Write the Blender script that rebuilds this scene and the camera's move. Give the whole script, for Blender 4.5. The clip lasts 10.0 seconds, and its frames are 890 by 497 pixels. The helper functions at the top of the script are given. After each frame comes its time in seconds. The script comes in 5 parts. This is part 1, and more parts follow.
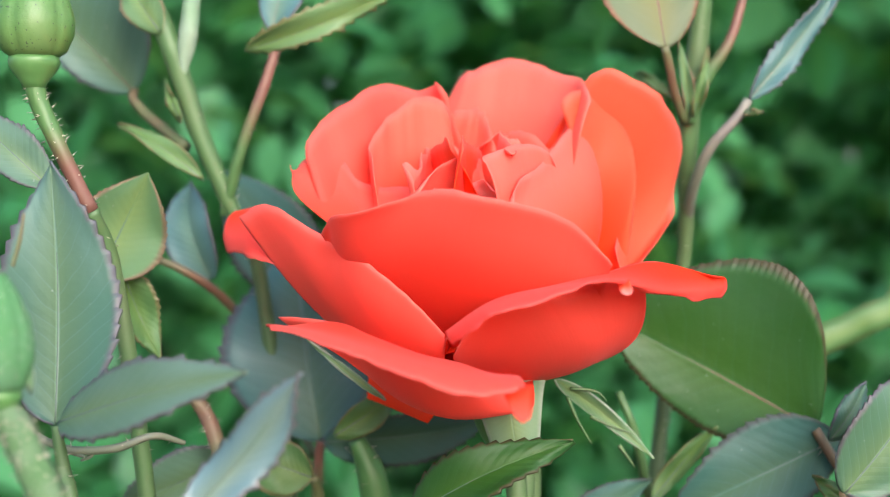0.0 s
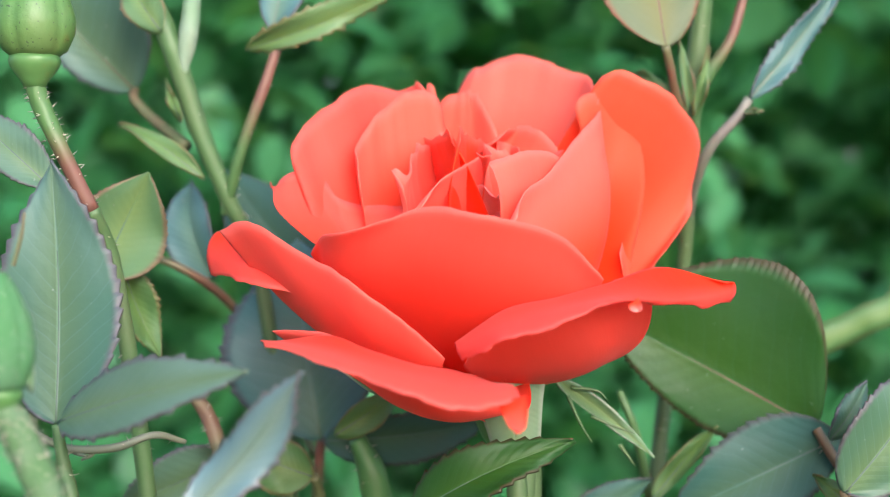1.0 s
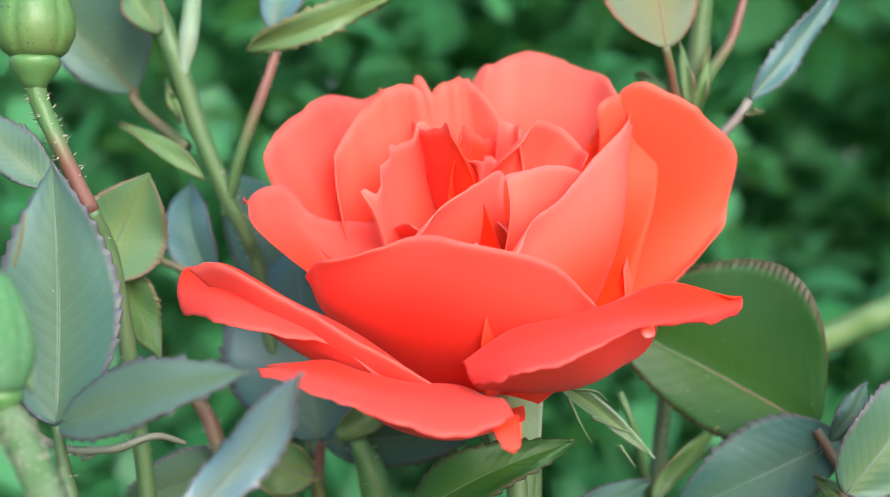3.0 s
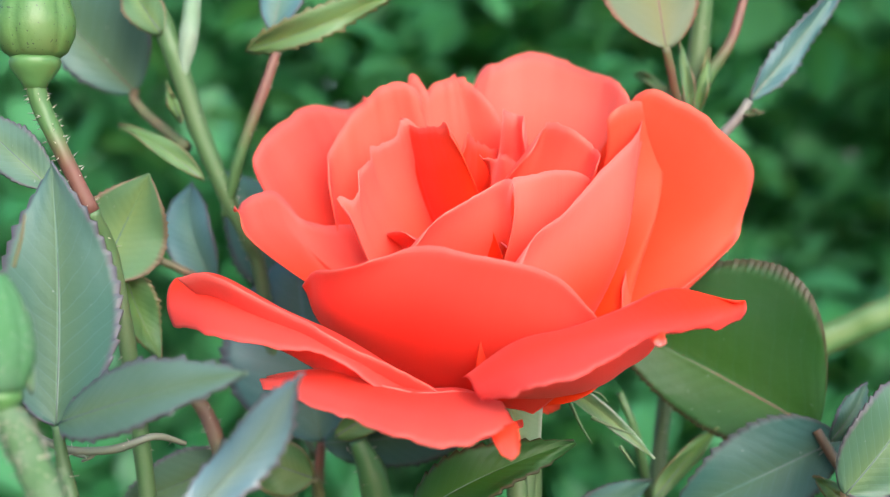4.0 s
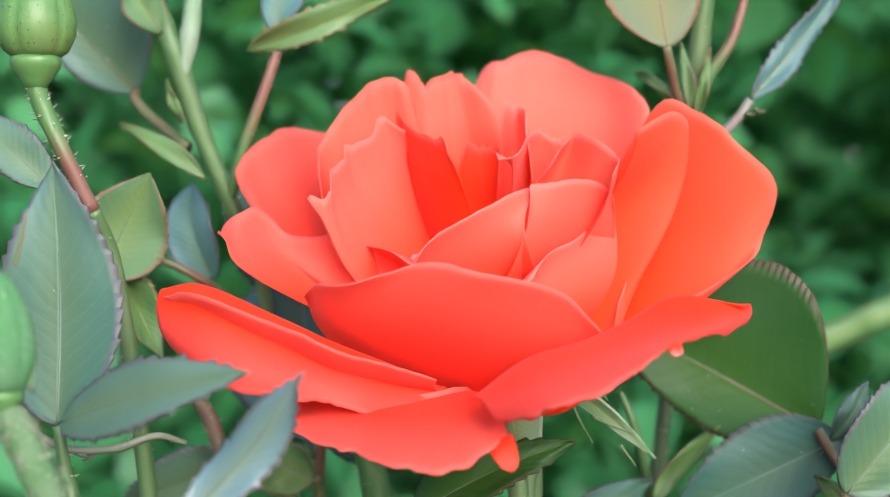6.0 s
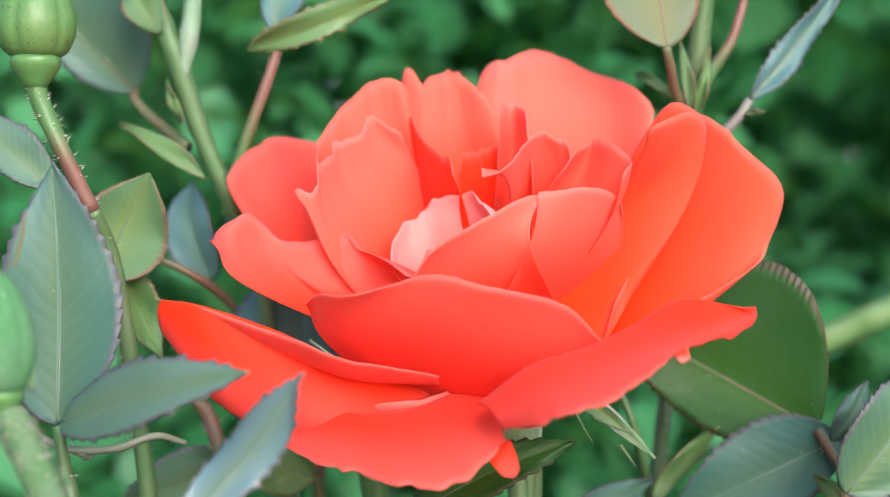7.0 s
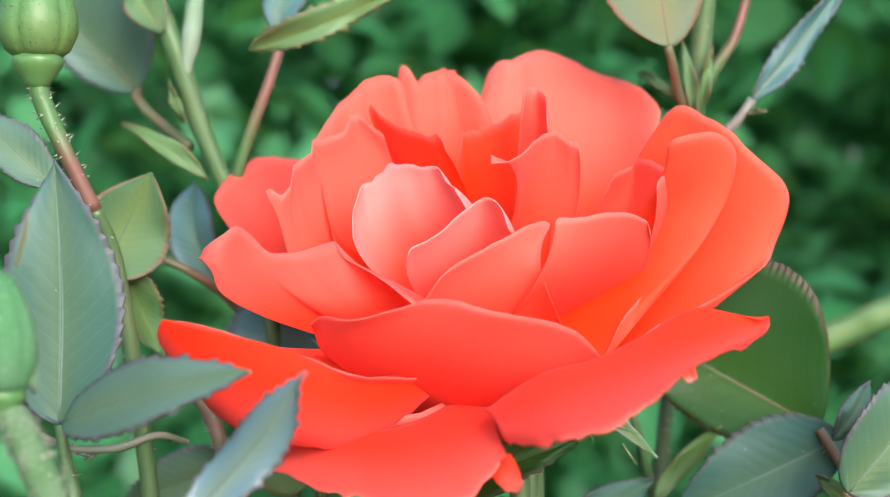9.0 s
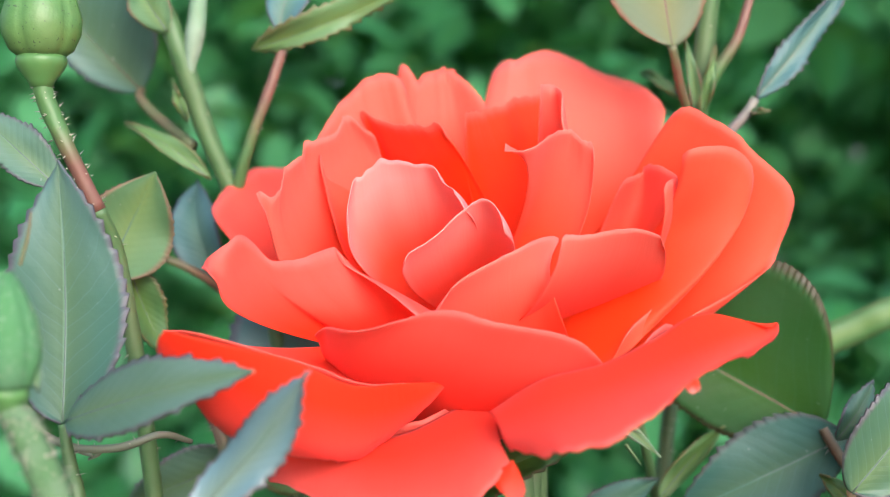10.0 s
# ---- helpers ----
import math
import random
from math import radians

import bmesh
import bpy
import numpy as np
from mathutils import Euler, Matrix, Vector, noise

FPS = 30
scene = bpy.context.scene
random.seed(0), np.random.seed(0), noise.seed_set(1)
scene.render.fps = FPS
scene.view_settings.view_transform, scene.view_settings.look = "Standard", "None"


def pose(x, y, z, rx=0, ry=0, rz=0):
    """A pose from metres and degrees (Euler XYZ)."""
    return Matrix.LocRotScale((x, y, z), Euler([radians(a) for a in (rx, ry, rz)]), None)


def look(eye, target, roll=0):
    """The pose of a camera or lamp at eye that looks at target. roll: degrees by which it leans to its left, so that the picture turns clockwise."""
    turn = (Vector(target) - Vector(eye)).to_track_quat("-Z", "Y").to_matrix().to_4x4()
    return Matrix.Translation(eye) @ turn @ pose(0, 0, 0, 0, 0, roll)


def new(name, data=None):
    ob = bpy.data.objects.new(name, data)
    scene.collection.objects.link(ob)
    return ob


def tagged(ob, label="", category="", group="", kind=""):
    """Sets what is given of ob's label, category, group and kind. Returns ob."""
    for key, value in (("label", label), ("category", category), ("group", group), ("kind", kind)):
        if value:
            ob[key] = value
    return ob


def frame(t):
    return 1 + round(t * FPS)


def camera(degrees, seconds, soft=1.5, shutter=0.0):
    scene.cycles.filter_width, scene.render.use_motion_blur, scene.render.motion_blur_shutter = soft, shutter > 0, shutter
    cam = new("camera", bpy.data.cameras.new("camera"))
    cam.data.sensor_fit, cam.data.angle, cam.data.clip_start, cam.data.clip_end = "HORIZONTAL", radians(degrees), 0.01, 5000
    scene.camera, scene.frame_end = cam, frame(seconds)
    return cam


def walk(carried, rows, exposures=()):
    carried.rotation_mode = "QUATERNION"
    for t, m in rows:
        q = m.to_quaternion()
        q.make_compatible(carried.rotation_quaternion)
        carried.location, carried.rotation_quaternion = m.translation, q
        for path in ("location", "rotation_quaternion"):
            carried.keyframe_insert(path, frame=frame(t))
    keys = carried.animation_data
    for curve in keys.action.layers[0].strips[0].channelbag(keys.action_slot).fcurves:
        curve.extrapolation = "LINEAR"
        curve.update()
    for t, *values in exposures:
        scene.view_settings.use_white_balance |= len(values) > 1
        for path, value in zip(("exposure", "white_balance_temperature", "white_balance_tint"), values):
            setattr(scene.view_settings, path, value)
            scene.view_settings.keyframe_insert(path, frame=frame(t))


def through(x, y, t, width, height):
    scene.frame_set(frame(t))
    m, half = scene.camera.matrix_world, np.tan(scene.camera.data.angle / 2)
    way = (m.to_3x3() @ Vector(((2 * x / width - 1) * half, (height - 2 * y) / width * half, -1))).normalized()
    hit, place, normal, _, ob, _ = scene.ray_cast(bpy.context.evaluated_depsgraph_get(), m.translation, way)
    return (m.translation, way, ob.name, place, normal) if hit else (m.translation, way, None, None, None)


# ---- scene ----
# The place is laid out in millimetres about the flower's heart, which hangs 0.7 m over the soil.
HEART = Vector((0.0, 0.0, 0.7))
MM = 0.001

cam = camera(32.0, 10.0, soft=1.0)
cam.data.dof.use_dof = True
cam.data.dof.focus_distance = 0.236
cam.data.dof.aperture_fstop = 16.0
SWAY = ((0, 0, 0), (0.5, 1, 0), (1, 1, -1.5), (1.5, 1.5, 1), (2, 0, 0), (2.5, 1, 0), (4, 1.5, 1), (4.5, -1, -1), (5, 2, 1),
        (5.5, 3, 0), (7, 2.5, 0), (7.5, 8.5, -2), (8, 2, -3), (8.5, 6, -1), (9, 6, -1), (9.5, 15, -4), (10, 12, -2))
walk(cam, [(t, pose(0, -0.25, 0.7, 90 + 0.021 * b, 0, 0.021 * a)) for t, a, b in SWAY],
     exposures=((0, 0.84, 6440, 10), (2, 0.79, 6240, 9), (10, 0.75, 6220, 9)))

# ---- light: a bright, hazy sky and a weak, wide sun, high and a little from behind the viewer's left ----
SUN_HEIGHT, SUN_TURN = 26.0, 163.0
world = bpy.data.worlds.new("sky")
scene.world = world
world.use_nodes = True
nodes, links = world.node_tree.nodes, world.node_tree.links
sky = nodes.new("ShaderNodeTexSky")
sky.sky_type, sky.sun_disc = "NISHITA", False
sky.sun_elevation, sky.sun_rotation = radians(SUN_HEIGHT), radians(SUN_TURN)
sky.dust_density, sky.ozone_density = 3.0, 1.0
links.new(sky.outputs["Color"], nodes["Background"].inputs["Color"])
nodes["Background"].inputs["Strength"].default_value = 0.225
sun_data = bpy.data.lights.new("sun", "SUN")
sun_data.energy, sun_data.angle, sun_data.color = 1.75, radians(38), (0.97, 0.975, 1.0)
sun = new("sun", sun_data)
a, e = radians(SUN_TURN), radians(SUN_HEIGHT)
sun.matrix_world = look((0, 0, 0), (-math.sin(a) * math.cos(e), -math.cos(a) * math.cos(e), -math.sin(e)))


# ---- materials ----
def material(name):
    m = bpy.data.materials.new(name)
    m.use_nodes = True
    t = m.node_tree
    return m, t.nodes, t.links, t.nodes["Principled BSDF"], t.nodes["Material Output"]


def mix_colour(nodes, links, fac, a, b, mode="MIX"):
    n = nodes.new("ShaderNodeMix")
    n.data_type, n.blend_type = "RGBA", mode
    for socket, value in ((n.inputs[0], fac), (n.inputs[6], a), (n.inputs[7], b)):
        if hasattr(value, "links"):
            links.new(value, socket)
        elif isinstance(value, (int, float)):
            socket.default_value = value
        else:
            socket.default_value = (*value, 1.0)
    return n.outputs[2]


def maths(nodes, links, op, *values):
    n = nodes.new("ShaderNodeMath")
    n.operation = op
    for socket, value in zip(n.inputs, values):
        if hasattr(value, "links"):
            links.new(value, socket)
        else:
            socket.default_value = value
    return n.outputs[0]


def ramp(nodes, links, fac, stops):
    n = nodes.new("ShaderNodeValToRGB")
    while len(n.color_ramp.elements) < len(stops):
        n.color_ramp.elements.new(0.5)
    for el, (p, c) in zip(n.color_ramp.elements, stops):
        el.position, el.color = p, (*c, 1.0) if not isinstance(c, (int, float)) else (c, c, c, 1.0)
    links.new(fac, n.inputs[0])
    return n.outputs[0]


def grain(nodes, links, scale, detail=4.0, kind="Object"):
    c = nodes.new("ShaderNodeTexCoord")
    n = nodes.new("ShaderNodeTexNoise")
    n.inputs["Scale"].default_value, n.inputs["Detail"].default_value = scale, detail
    links.new(c.outputs[kind], n.inputs["Vector"])
    return n.outputs["Fac"]


def leaf_material(name, top, pale, rim, rough=0.42, through=0.25, rim_width=0.06, mixed=None, gloss=0.35):
    """A rose leaf: pale midrib and side veins along the blade's own axes, darker quilted fields, painted patches of
    pale sheen, a tinted toothed rim.
    """
    m, nodes, links, bsdf, out = material(name)
    uv = nodes.new("ShaderNodeUVMap")
    sep = nodes.new("ShaderNodeSeparateXYZ")
    links.new(uv.outputs[0], sep.inputs[0])
    s, c = sep.outputs[1], maths(nodes, links, "ABSOLUTE", maths(nodes, links, "SUBTRACT", sep.outputs[0], 0.5))
    across = maths(nodes, links, "MULTIPLY", c, 2.0)
    wob = grain(nodes, links, 90.0, 2.0)
    phase = maths(nodes, links, "SUBTRACT", s, maths(nodes, links, "MULTIPLY", across, 0.2))
    phase = maths(nodes, links, "ADD", maths(nodes, links, "MULTIPLY", phase, 13.0), maths(nodes, links, "MULTIPLY", wob, 1.6))
    tri = maths(nodes, links, "ABSOLUTE", maths(nodes, links, "SUBTRACT", maths(nodes, links, "FRACT", phase), 0.5))
    vein = ramp(nodes, links, tri, ((0.0, 1.0), (0.07, 0.0)))
    rib = ramp(nodes, links, across, ((0.0, 1.0), (0.05, 0.0)))
    field = mix_colour(nodes, links, grain(nodes, links, 60.0, 5.0), top, tuple(v * 0.72 for v in top))
    # Pale patches paint the whitish sky sheen on the blade as colour.
    field = mix_colour(nodes, links, ramp(nodes, links, grain(nodes, links, 25.0, 3.0), ((0.4, 0.0), (0.68, 0.85))), field, pale)
    olive = (top[0] * 1.5, top[1] * 1.05, top[2] * 0.6)
    inner = maths(nodes, links, "ADD", across, maths(nodes, links, "MULTIPLY", grain(nodes, links, 40.0, 3.0), 0.7))
    field = mix_colour(nodes, links, ramp(nodes, links, inner, ((0.35, 0.65), (1.0, 0.0))), field, olive)
    col = mix_colour(nodes, links, maths(nodes, links, "MULTIPLY", vein, 0.30), field, pale)
    col = mix_colour(nodes, links, maths(nodes, links, "MULTIPLY", rib, 0.45), col, tuple(min(1, v * 1.25) for v in pale))
    edge = ramp(nodes, links, maths(nodes, links, "ADD", across, maths(nodes, links, "MULTIPLY", wob, 0.06)),
                ((1.0 - rim_width - 0.04, 0.0), (1.0, 1.0)))
    col = mix_colour(nodes, links, maths(nodes, links, "MULTIPLY", edge, 0.75), col, rim)
    if mixed:
        each = nodes.new("ShaderNodeNewGeometry")
        col = mix_colour(nodes, links, ramp(nodes, links, each.outputs["Random Per Island"], ((0.35, 0.0), (1.0, 0.9))), col, mixed)
    flecks = ramp(nodes, links, grain(nodes, links, 700.0, 2.0), ((0.73, 0.0), (0.79, 0.35)))
    col = mix_colour(nodes, links, flecks, col, (0.4, 0.45, 0.4))
    links.new(col, bsdf.inputs["Base Color"])
    bsdf.inputs["Specular IOR Level"].default_value = gloss
    links.new(ramp(nodes, links, grain(nodes, links, 140.0), ((0.3, rough - 0.08), (0.7, rough + 0.12))), bsdf.inputs["Roughness"])
    quilt = maths(nodes, links, "ADD", maths(nodes, links, "MULTIPLY", maths(nodes, links, "MULTIPLY", tri, grain(nodes, links, 70.0)), 0.7), maths(nodes, links, "MULTIPLY", grain(nodes, links, 420.0), 0.6))
    quilt = maths(nodes, links, "SUBTRACT", quilt, maths(nodes, links, "MULTIPLY", rib, 0.4))
    bump = nodes.new("ShaderNodeBump")
    bump.inputs["Strength"].default_value, bump.inputs["Distance"].default_value = 0.5, 0.0004
    links.new(quilt, bump.inputs["Height"])
    links.new(bump.outputs[0], bsdf.inputs["Normal"])
    tr = nodes.new("ShaderNodeBsdfTranslucent")
    links.new(mix_colour(nodes, links, 0.6, col, (0.2, 0.42, 0.04)), tr.inputs[0])
    both = nodes.new("ShaderNodeMixShader")
    both.inputs[0].default_value = through
    links.new(bsdf.outputs[0], both.inputs[1]), links.new(tr.outputs[0], both.inputs[2])
    links.new(both.outputs[0], out.inputs[0])
    return m


def soft_material(name, a, b, scale=120.0, rough=0.5, through=0.0, relief=0.3, dots=None, graded=False):
    """Two tones in patches with fine grain: stems, hips, buds, soil."""
    m, nodes, links, bsdf, out = material(name)
    fac = grain(nodes, links, scale, 4.0)
    if graded:
        up = nodes.new("ShaderNodeSeparateXYZ")
        links.new(nodes.new("ShaderNodeTexCoord").outputs["Generated"], up.inputs[0])
        fac = maths(nodes, links, "ADD", up.outputs[2], maths(nodes, links, "MULTIPLY", maths(nodes, links, "SUBTRACT", fac, 0.5), 0.6))
    col = mix_colour(nodes, links, ramp(nodes, links, fac, ((0.35, 0.0), (0.65, 1.0))), a, b)
    if dots:
        spots = ramp(nodes, links, grain(nodes, links, scale * 30.0, 1.0), ((0.68, 0.0), (0.73, 0.9)))
        col = mix_colour(nodes, links, spots, col, dots)
    links.new(col, bsdf.inputs["Base Color"])
    bsdf.inputs["Roughness"].default_value = rough
    bump = nodes.new("ShaderNodeBump")
    bump.inputs["Strength"].default_value, bump.inputs["Distance"].default_value = relief, 0.0005
    links.new(grain(nodes, links, scale * 6.0), bump.inputs["Height"])
    links.new(bump.outputs[0], bsdf.inputs["Normal"])
    if through:
        tr = nodes.new("ShaderNodeBsdfTranslucent")
        links.new(col, tr.inputs[0])
        both = nodes.new("ShaderNodeMixShader")
        both.inputs[0].default_value = through
        links.new(bsdf.outputs[0], both.inputs[1]), links.new(tr.outputs[0], both.inputs[2])
        links.new(both.outputs[0], out.inputs[0])
    return m


def petal_material(name, heart, rim, through=0.42, fade=(0.42, 1.06)):
    """Velvet petal: deep tone at the claw that paints the hollows' bounced light and shade, paler towards the edge,
    fine lengthwise veins.
    """
    m, nodes, links, bsdf, out = material(name)
    uv = nodes.new("ShaderNodeUVMap")
    sep = nodes.new("ShaderNodeSeparateXYZ")
    links.new(uv.outputs[0], sep.inputs[0])
    along = maths(nodes, links, "ADD", sep.outputs[1], maths(nodes, links, "MULTIPLY", grain(nodes, links, 45.0, 3.0), 0.3))
    # The fade puts the deep orange-red of the shaded hollows into the colour.
    col = ramp(nodes, links, along, ((fade[0], heart), (min(1.0, fade[1]), tuple(h + (r - h) * min(1.0, (1.0 - fade[0]) / (fade[1] - fade[0])) for h, r in zip(heart, rim)))))
    edge = ramp(nodes, links, sep.outputs[1], ((0.94, 0.0), (1.0, 0.30)))
    col = mix_colour(nodes, links, edge, col, (0.92, 0.31, 0.30))
    veins = nodes.new("ShaderNodeTexNoise")
    veins.inputs["Scale"].default_value, veins.inputs["Detail"].default_value = 1.0, 3.0
    mapping = nodes.new("ShaderNodeMapping")
    mapping.inputs["Scale"].default_value = (60.0, 3.0, 1.0)
    links.new(uv.outputs[0], mapping.inputs[0]), links.new(mapping.outputs[0], veins.inputs["Vector"])
    col = mix_colour(nodes, links, maths(nodes, links, "MULTIPLY", veins.outputs["Fac"], 0.12), col, tuple(v * 0.7 for v in heart))
    links.new(col, bsdf.inputs["Base Color"])
    bsdf.inputs["Roughness"].default_value = 0.55
    bsdf.inputs["Specular IOR Level"].default_value = 0.25
    bsdf.inputs["Sheen Weight"].default_value = 0.12
    bsdf.inputs["Sheen Tint"].default_value = (1.0, 0.62, 0.7, 1.0)
    bump = nodes.new("ShaderNodeBump")
    bump.inputs["Strength"].default_value, bump.inputs["Distance"].default_value = 0.12, 0.0004
    links.new(maths(nodes, links, "ADD", veins.outputs["Fac"], grain(nodes, links, 60.0, 2.0)), bump.inputs["Height"])
    links.new(bump.outputs[0], bsdf.inputs["Normal"])
    tr = nodes.new("ShaderNodeBsdfTranslucent")
    links.new(mix_colour(nodes, links, 0.6, col, (1.0, 0.23, 0.085)), tr.inputs[0])
    both = nodes.new("ShaderNodeMixShader")
    both.inputs[0].default_value = through
    links.new(bsdf.outputs[0], both.inputs[1]), links.new(tr.outputs[0], both.inputs[2])
    links.new(both.outputs[0], out.inputs[0])
    return m


LEAF_GREY = leaf_material("leaf_grey_green", (0.060, 0.146, 0.112), (0.115, 0.215, 0.200), (0.10, 0.075, 0.12))
LEAF_BLUE = leaf_material("leaf_blue_green", (0.050, 0.138, 0.145), (0.105, 0.20, 0.225), (0.085, 0.065, 0.085), rough=0.42, through=0.14, gloss=0.28)
LEAF_MIST = leaf_material("leaf_misty_green", (0.076, 0.168, 0.105), (0.135, 0.228, 0.195), (0.11, 0.080, 0.12), rough=0.45, through=0.25)
# Paler and bluer than LEAF_BLUE: reflected sky is painted into the base colour.
LEAF_SHEEN = leaf_material("leaf_painted_sky_sheen", (0.085, 0.165, 0.185), (0.15, 0.235, 0.275), (0.11, 0.075, 0.085), rough=0.36, through=0.1, gloss=0.5)
# Darker, duller copy of LEAF_BLUE: the shade is put into the colour.
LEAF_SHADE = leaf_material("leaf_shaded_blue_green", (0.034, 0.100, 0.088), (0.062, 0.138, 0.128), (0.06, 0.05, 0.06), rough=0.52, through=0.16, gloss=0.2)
LEAF_FRESH = leaf_material("leaf_fresh_green", (0.075, 0.18, 0.06), (0.15, 0.26, 0.12), (0.16, 0.11, 0.06))
LEAF_DARK = leaf_material("leaf_dark_green", (0.018, 0.078, 0.014), (0.034, 0.098, 0.044), (0.05, 0.025, 0.02), rough=0.4, through=0.16, rim_width=0.02, gloss=0.24)
SEPAL = leaf_material("sepal_green_white_edge", (0.12, 0.24, 0.125), (0.23, 0.34, 0.23), (0.42, 0.48, 0.40), rough=0.6, rim_width=0.1)
LEAF_PALE = leaf_material("leaf_pale_underside", (0.110, 0.222, 0.105), (0.075, 0.160, 0.075), (0.20, 0.10, 0.08), rough=0.6)
LEAF_DRAB = leaf_material("leaf_drab_underside", (0.125, 0.165, 0.095), (0.17, 0.20, 0.13), (0.24, 0.085, 0.06), rough=0.65, rim_width=0.06)
STEM_GREEN = soft_material("stem_green", (0.052, 0.122, 0.042), (0.080, 0.128, 0.055), 45.0)
RIB_GREEN = soft_material("rib_green", (0.065, 0.125, 0.085), (0.09, 0.125, 0.095), 70.0)
STEM_RED = soft_material("stem_red_brown", (0.155, 0.066, 0.052), (0.085, 0.115, 0.048), 60.0)
STEM_RED_TOP = soft_material("stem_red_top", (0.055, 0.125, 0.042), (0.15, 0.070, 0.055), 14.0, graded=True)
STEM_RED_FOOT = soft_material("stem_red_foot", (0.15, 0.070, 0.055), (0.058, 0.140, 0.042), 14.0, graded=True)
STEM_GREY = soft_material("stem_grey", (0.17, 0.15, 0.15), (0.13, 0.17, 0.11), 40.0)
BUD_GREEN = soft_material("bud_green", (0.05, 0.150, 0.032), (0.10, 0.185, 0.060), 60.0, rough=0.45, relief=0.5, dots=(0.02, 0.04, 0.02))
HIP_GREEN = soft_material("hip_green", (0.052, 0.150, 0.045), (0.075, 0.180, 0.055), 50.0, rough=0.4)
SEPAL_PALE = soft_material("sepal_pale_down", (0.17, 0.28, 0.18), (0.27, 0.36, 0.28), 120.0, rough=0.7, through=0.15)
BUD_DOWNY = soft_material("bud_downy_green", (0.040, 0.165, 0.050), (0.08, 0.20, 0.10), 90.0, rough=0.8, through=0.1, relief=0.7, dots=(0.42, 0.50, 0.40))
STEM_DOWNY = soft_material("stem_downy_green", (0.055, 0.13, 0.05), (0.10, 0.165, 0.095), 160.0, rough=0.8, relief=0.8)
HAIR = soft_material("hair_pale", (0.5, 0.5, 0.4), (0.4, 0.35, 0.3), 90.0, through=0.2)
SOIL = soft_material("soil", (0.05, 0.035, 0.022), (0.09, 0.065, 0.04), 9.0, rough=0.9, relief=0.8)
FAR_LEAF = leaf_material("hedge_leaf", (0.034, 0.205, 0.086), (0.062, 0.262, 0.150), (0.05, 0.20, 0.07), rough=0.4, through=0.42, mixed=(0.10, 0.34, 0.155))
PETAL_CORAL = petal_material("petal_coral", (0.89, 0.037, 0.008), (0.885, 0.112, 0.090), fade=(0.48, 1.10))
PETAL_ROSY = petal_material("petal_rosy_coral", (0.89, 0.037, 0.008), (0.875, 0.088, 0.078), fade=(0.5, 1.15))
# Orange of light coming through the right back petals, painted into their colour.
PETAL_BACKLIT = petal_material("petal_painted_backlit_orange", (0.90, 0.054, 0.004), (0.90, 0.138, 0.078), through=0.48, fade=(0.5, 1.15))
PETAL_SOFT = petal_material("petal_soft_coral", (0.90, 0.064, 0.018), (0.90, 0.185, 0.152), fade=(0.55, 1.12))
PETAL_PINK = petal_material("petal_pink_heart", (0.91, 0.085, 0.040), (0.945, 0.40, 0.41), fade=(0.55, 1.1))
# Next two: the orange glow inside the flower's cavity is put into the colour.
PETAL_HOLLOW = petal_material("petal_painted_hollow_glow", (0.95, 0.043, 0.000), (0.92, 0.125, 0.060), through=0.5, fade=(0.92, 1.25))
PETAL_INNER = petal_material("petal_painted_inner_glow", (0.92, 0.052, 0.006), (0.90, 0.160, 0.122), through=0.46, fade=(0.65, 1.12))



# ---- building helpers ----
def part(name, bm, mat, parent=None, label="", smooth=True):
    data = bpy.data.meshes.new(name)
    bm.to_mesh(data)
    bm.free()
    data.materials.append(mat)
    for f in data.polygons:
        f.use_smooth = smooth
    ob = new(name, data)
    ob.parent = parent
    return tagged(ob, label)


def thing(name, label, category, group="", at=(0, 0, 0)):
    ob = new(name)
    ob.empty_display_size = 0.01
    ob.location = HEART + Vector(at) * MM
    return tagged(ob, label, category, group)


def smooth_line(points, n):
    """n points along a smooth curve through the given ones."""
    p = [Vector(q) for q in points]
    p = [p[0] * 2 - p[1]] + p + [p[-1] * 2 - p[-2]]
    made = []
    for i in range(n):
        f = i / (n - 1) * (len(p) - 3)
        k = min(int(f), len(p) - 4)
        f -= k
        a, b, c, d = p[k:k + 4]
        made.append(0.5 * (2 * b + (c - a) * f + (2 * a - 5 * b + 4 * c - d) * f * f + (3 * b - a - 3 * c + d) * f ** 3))
    return made


def tube(points, radii, seg=12, n=24, origin=(0, 0, 0), knobs=0.06, seed=1):
    """A tapered, slightly uneven round stem along a smooth line (millimetres)."""
    line = smooth_line(points, n)
    origin = Vector(origin)
    bm = bmesh.new()
    rings = []
    for i, p in enumerate(line):
        d = (line[min(i + 1, n - 1)] - line[max(i - 1, 0)]).normalized()
        x = d.cross(Vector((0, 1, 0.01))).normalized()
        y = d.cross(x)
        f = i / (n - 1) * (len(radii) - 1)
        k = min(int(f), len(radii) - 2)
        r = radii[k] + (radii[k + 1] - radii[k]) * (f - k)
        ring = []
        for j in range(seg):
            a = j / seg * 2 * math.pi
            w = r * (1 + knobs * noise.noise(Vector((p.x * 0.3 + math.cos(a), p.z * 0.3 + math.sin(a), seed))))
            ring.append(bm.verts.new((p - origin + x * math.cos(a) * w + y * math.sin(a) * w) * MM))
        rings.append(ring)
    for r0, r1 in zip(rings, rings[1:]):
        for j in range(seg):
            bm.faces.new((r0[j], r0[(j + 1) % seg], r1[(j + 1) % seg], r1[j]))
    bm.faces.new(rings[0][::-1])
    bm.faces.new(rings[-1])
    return bm


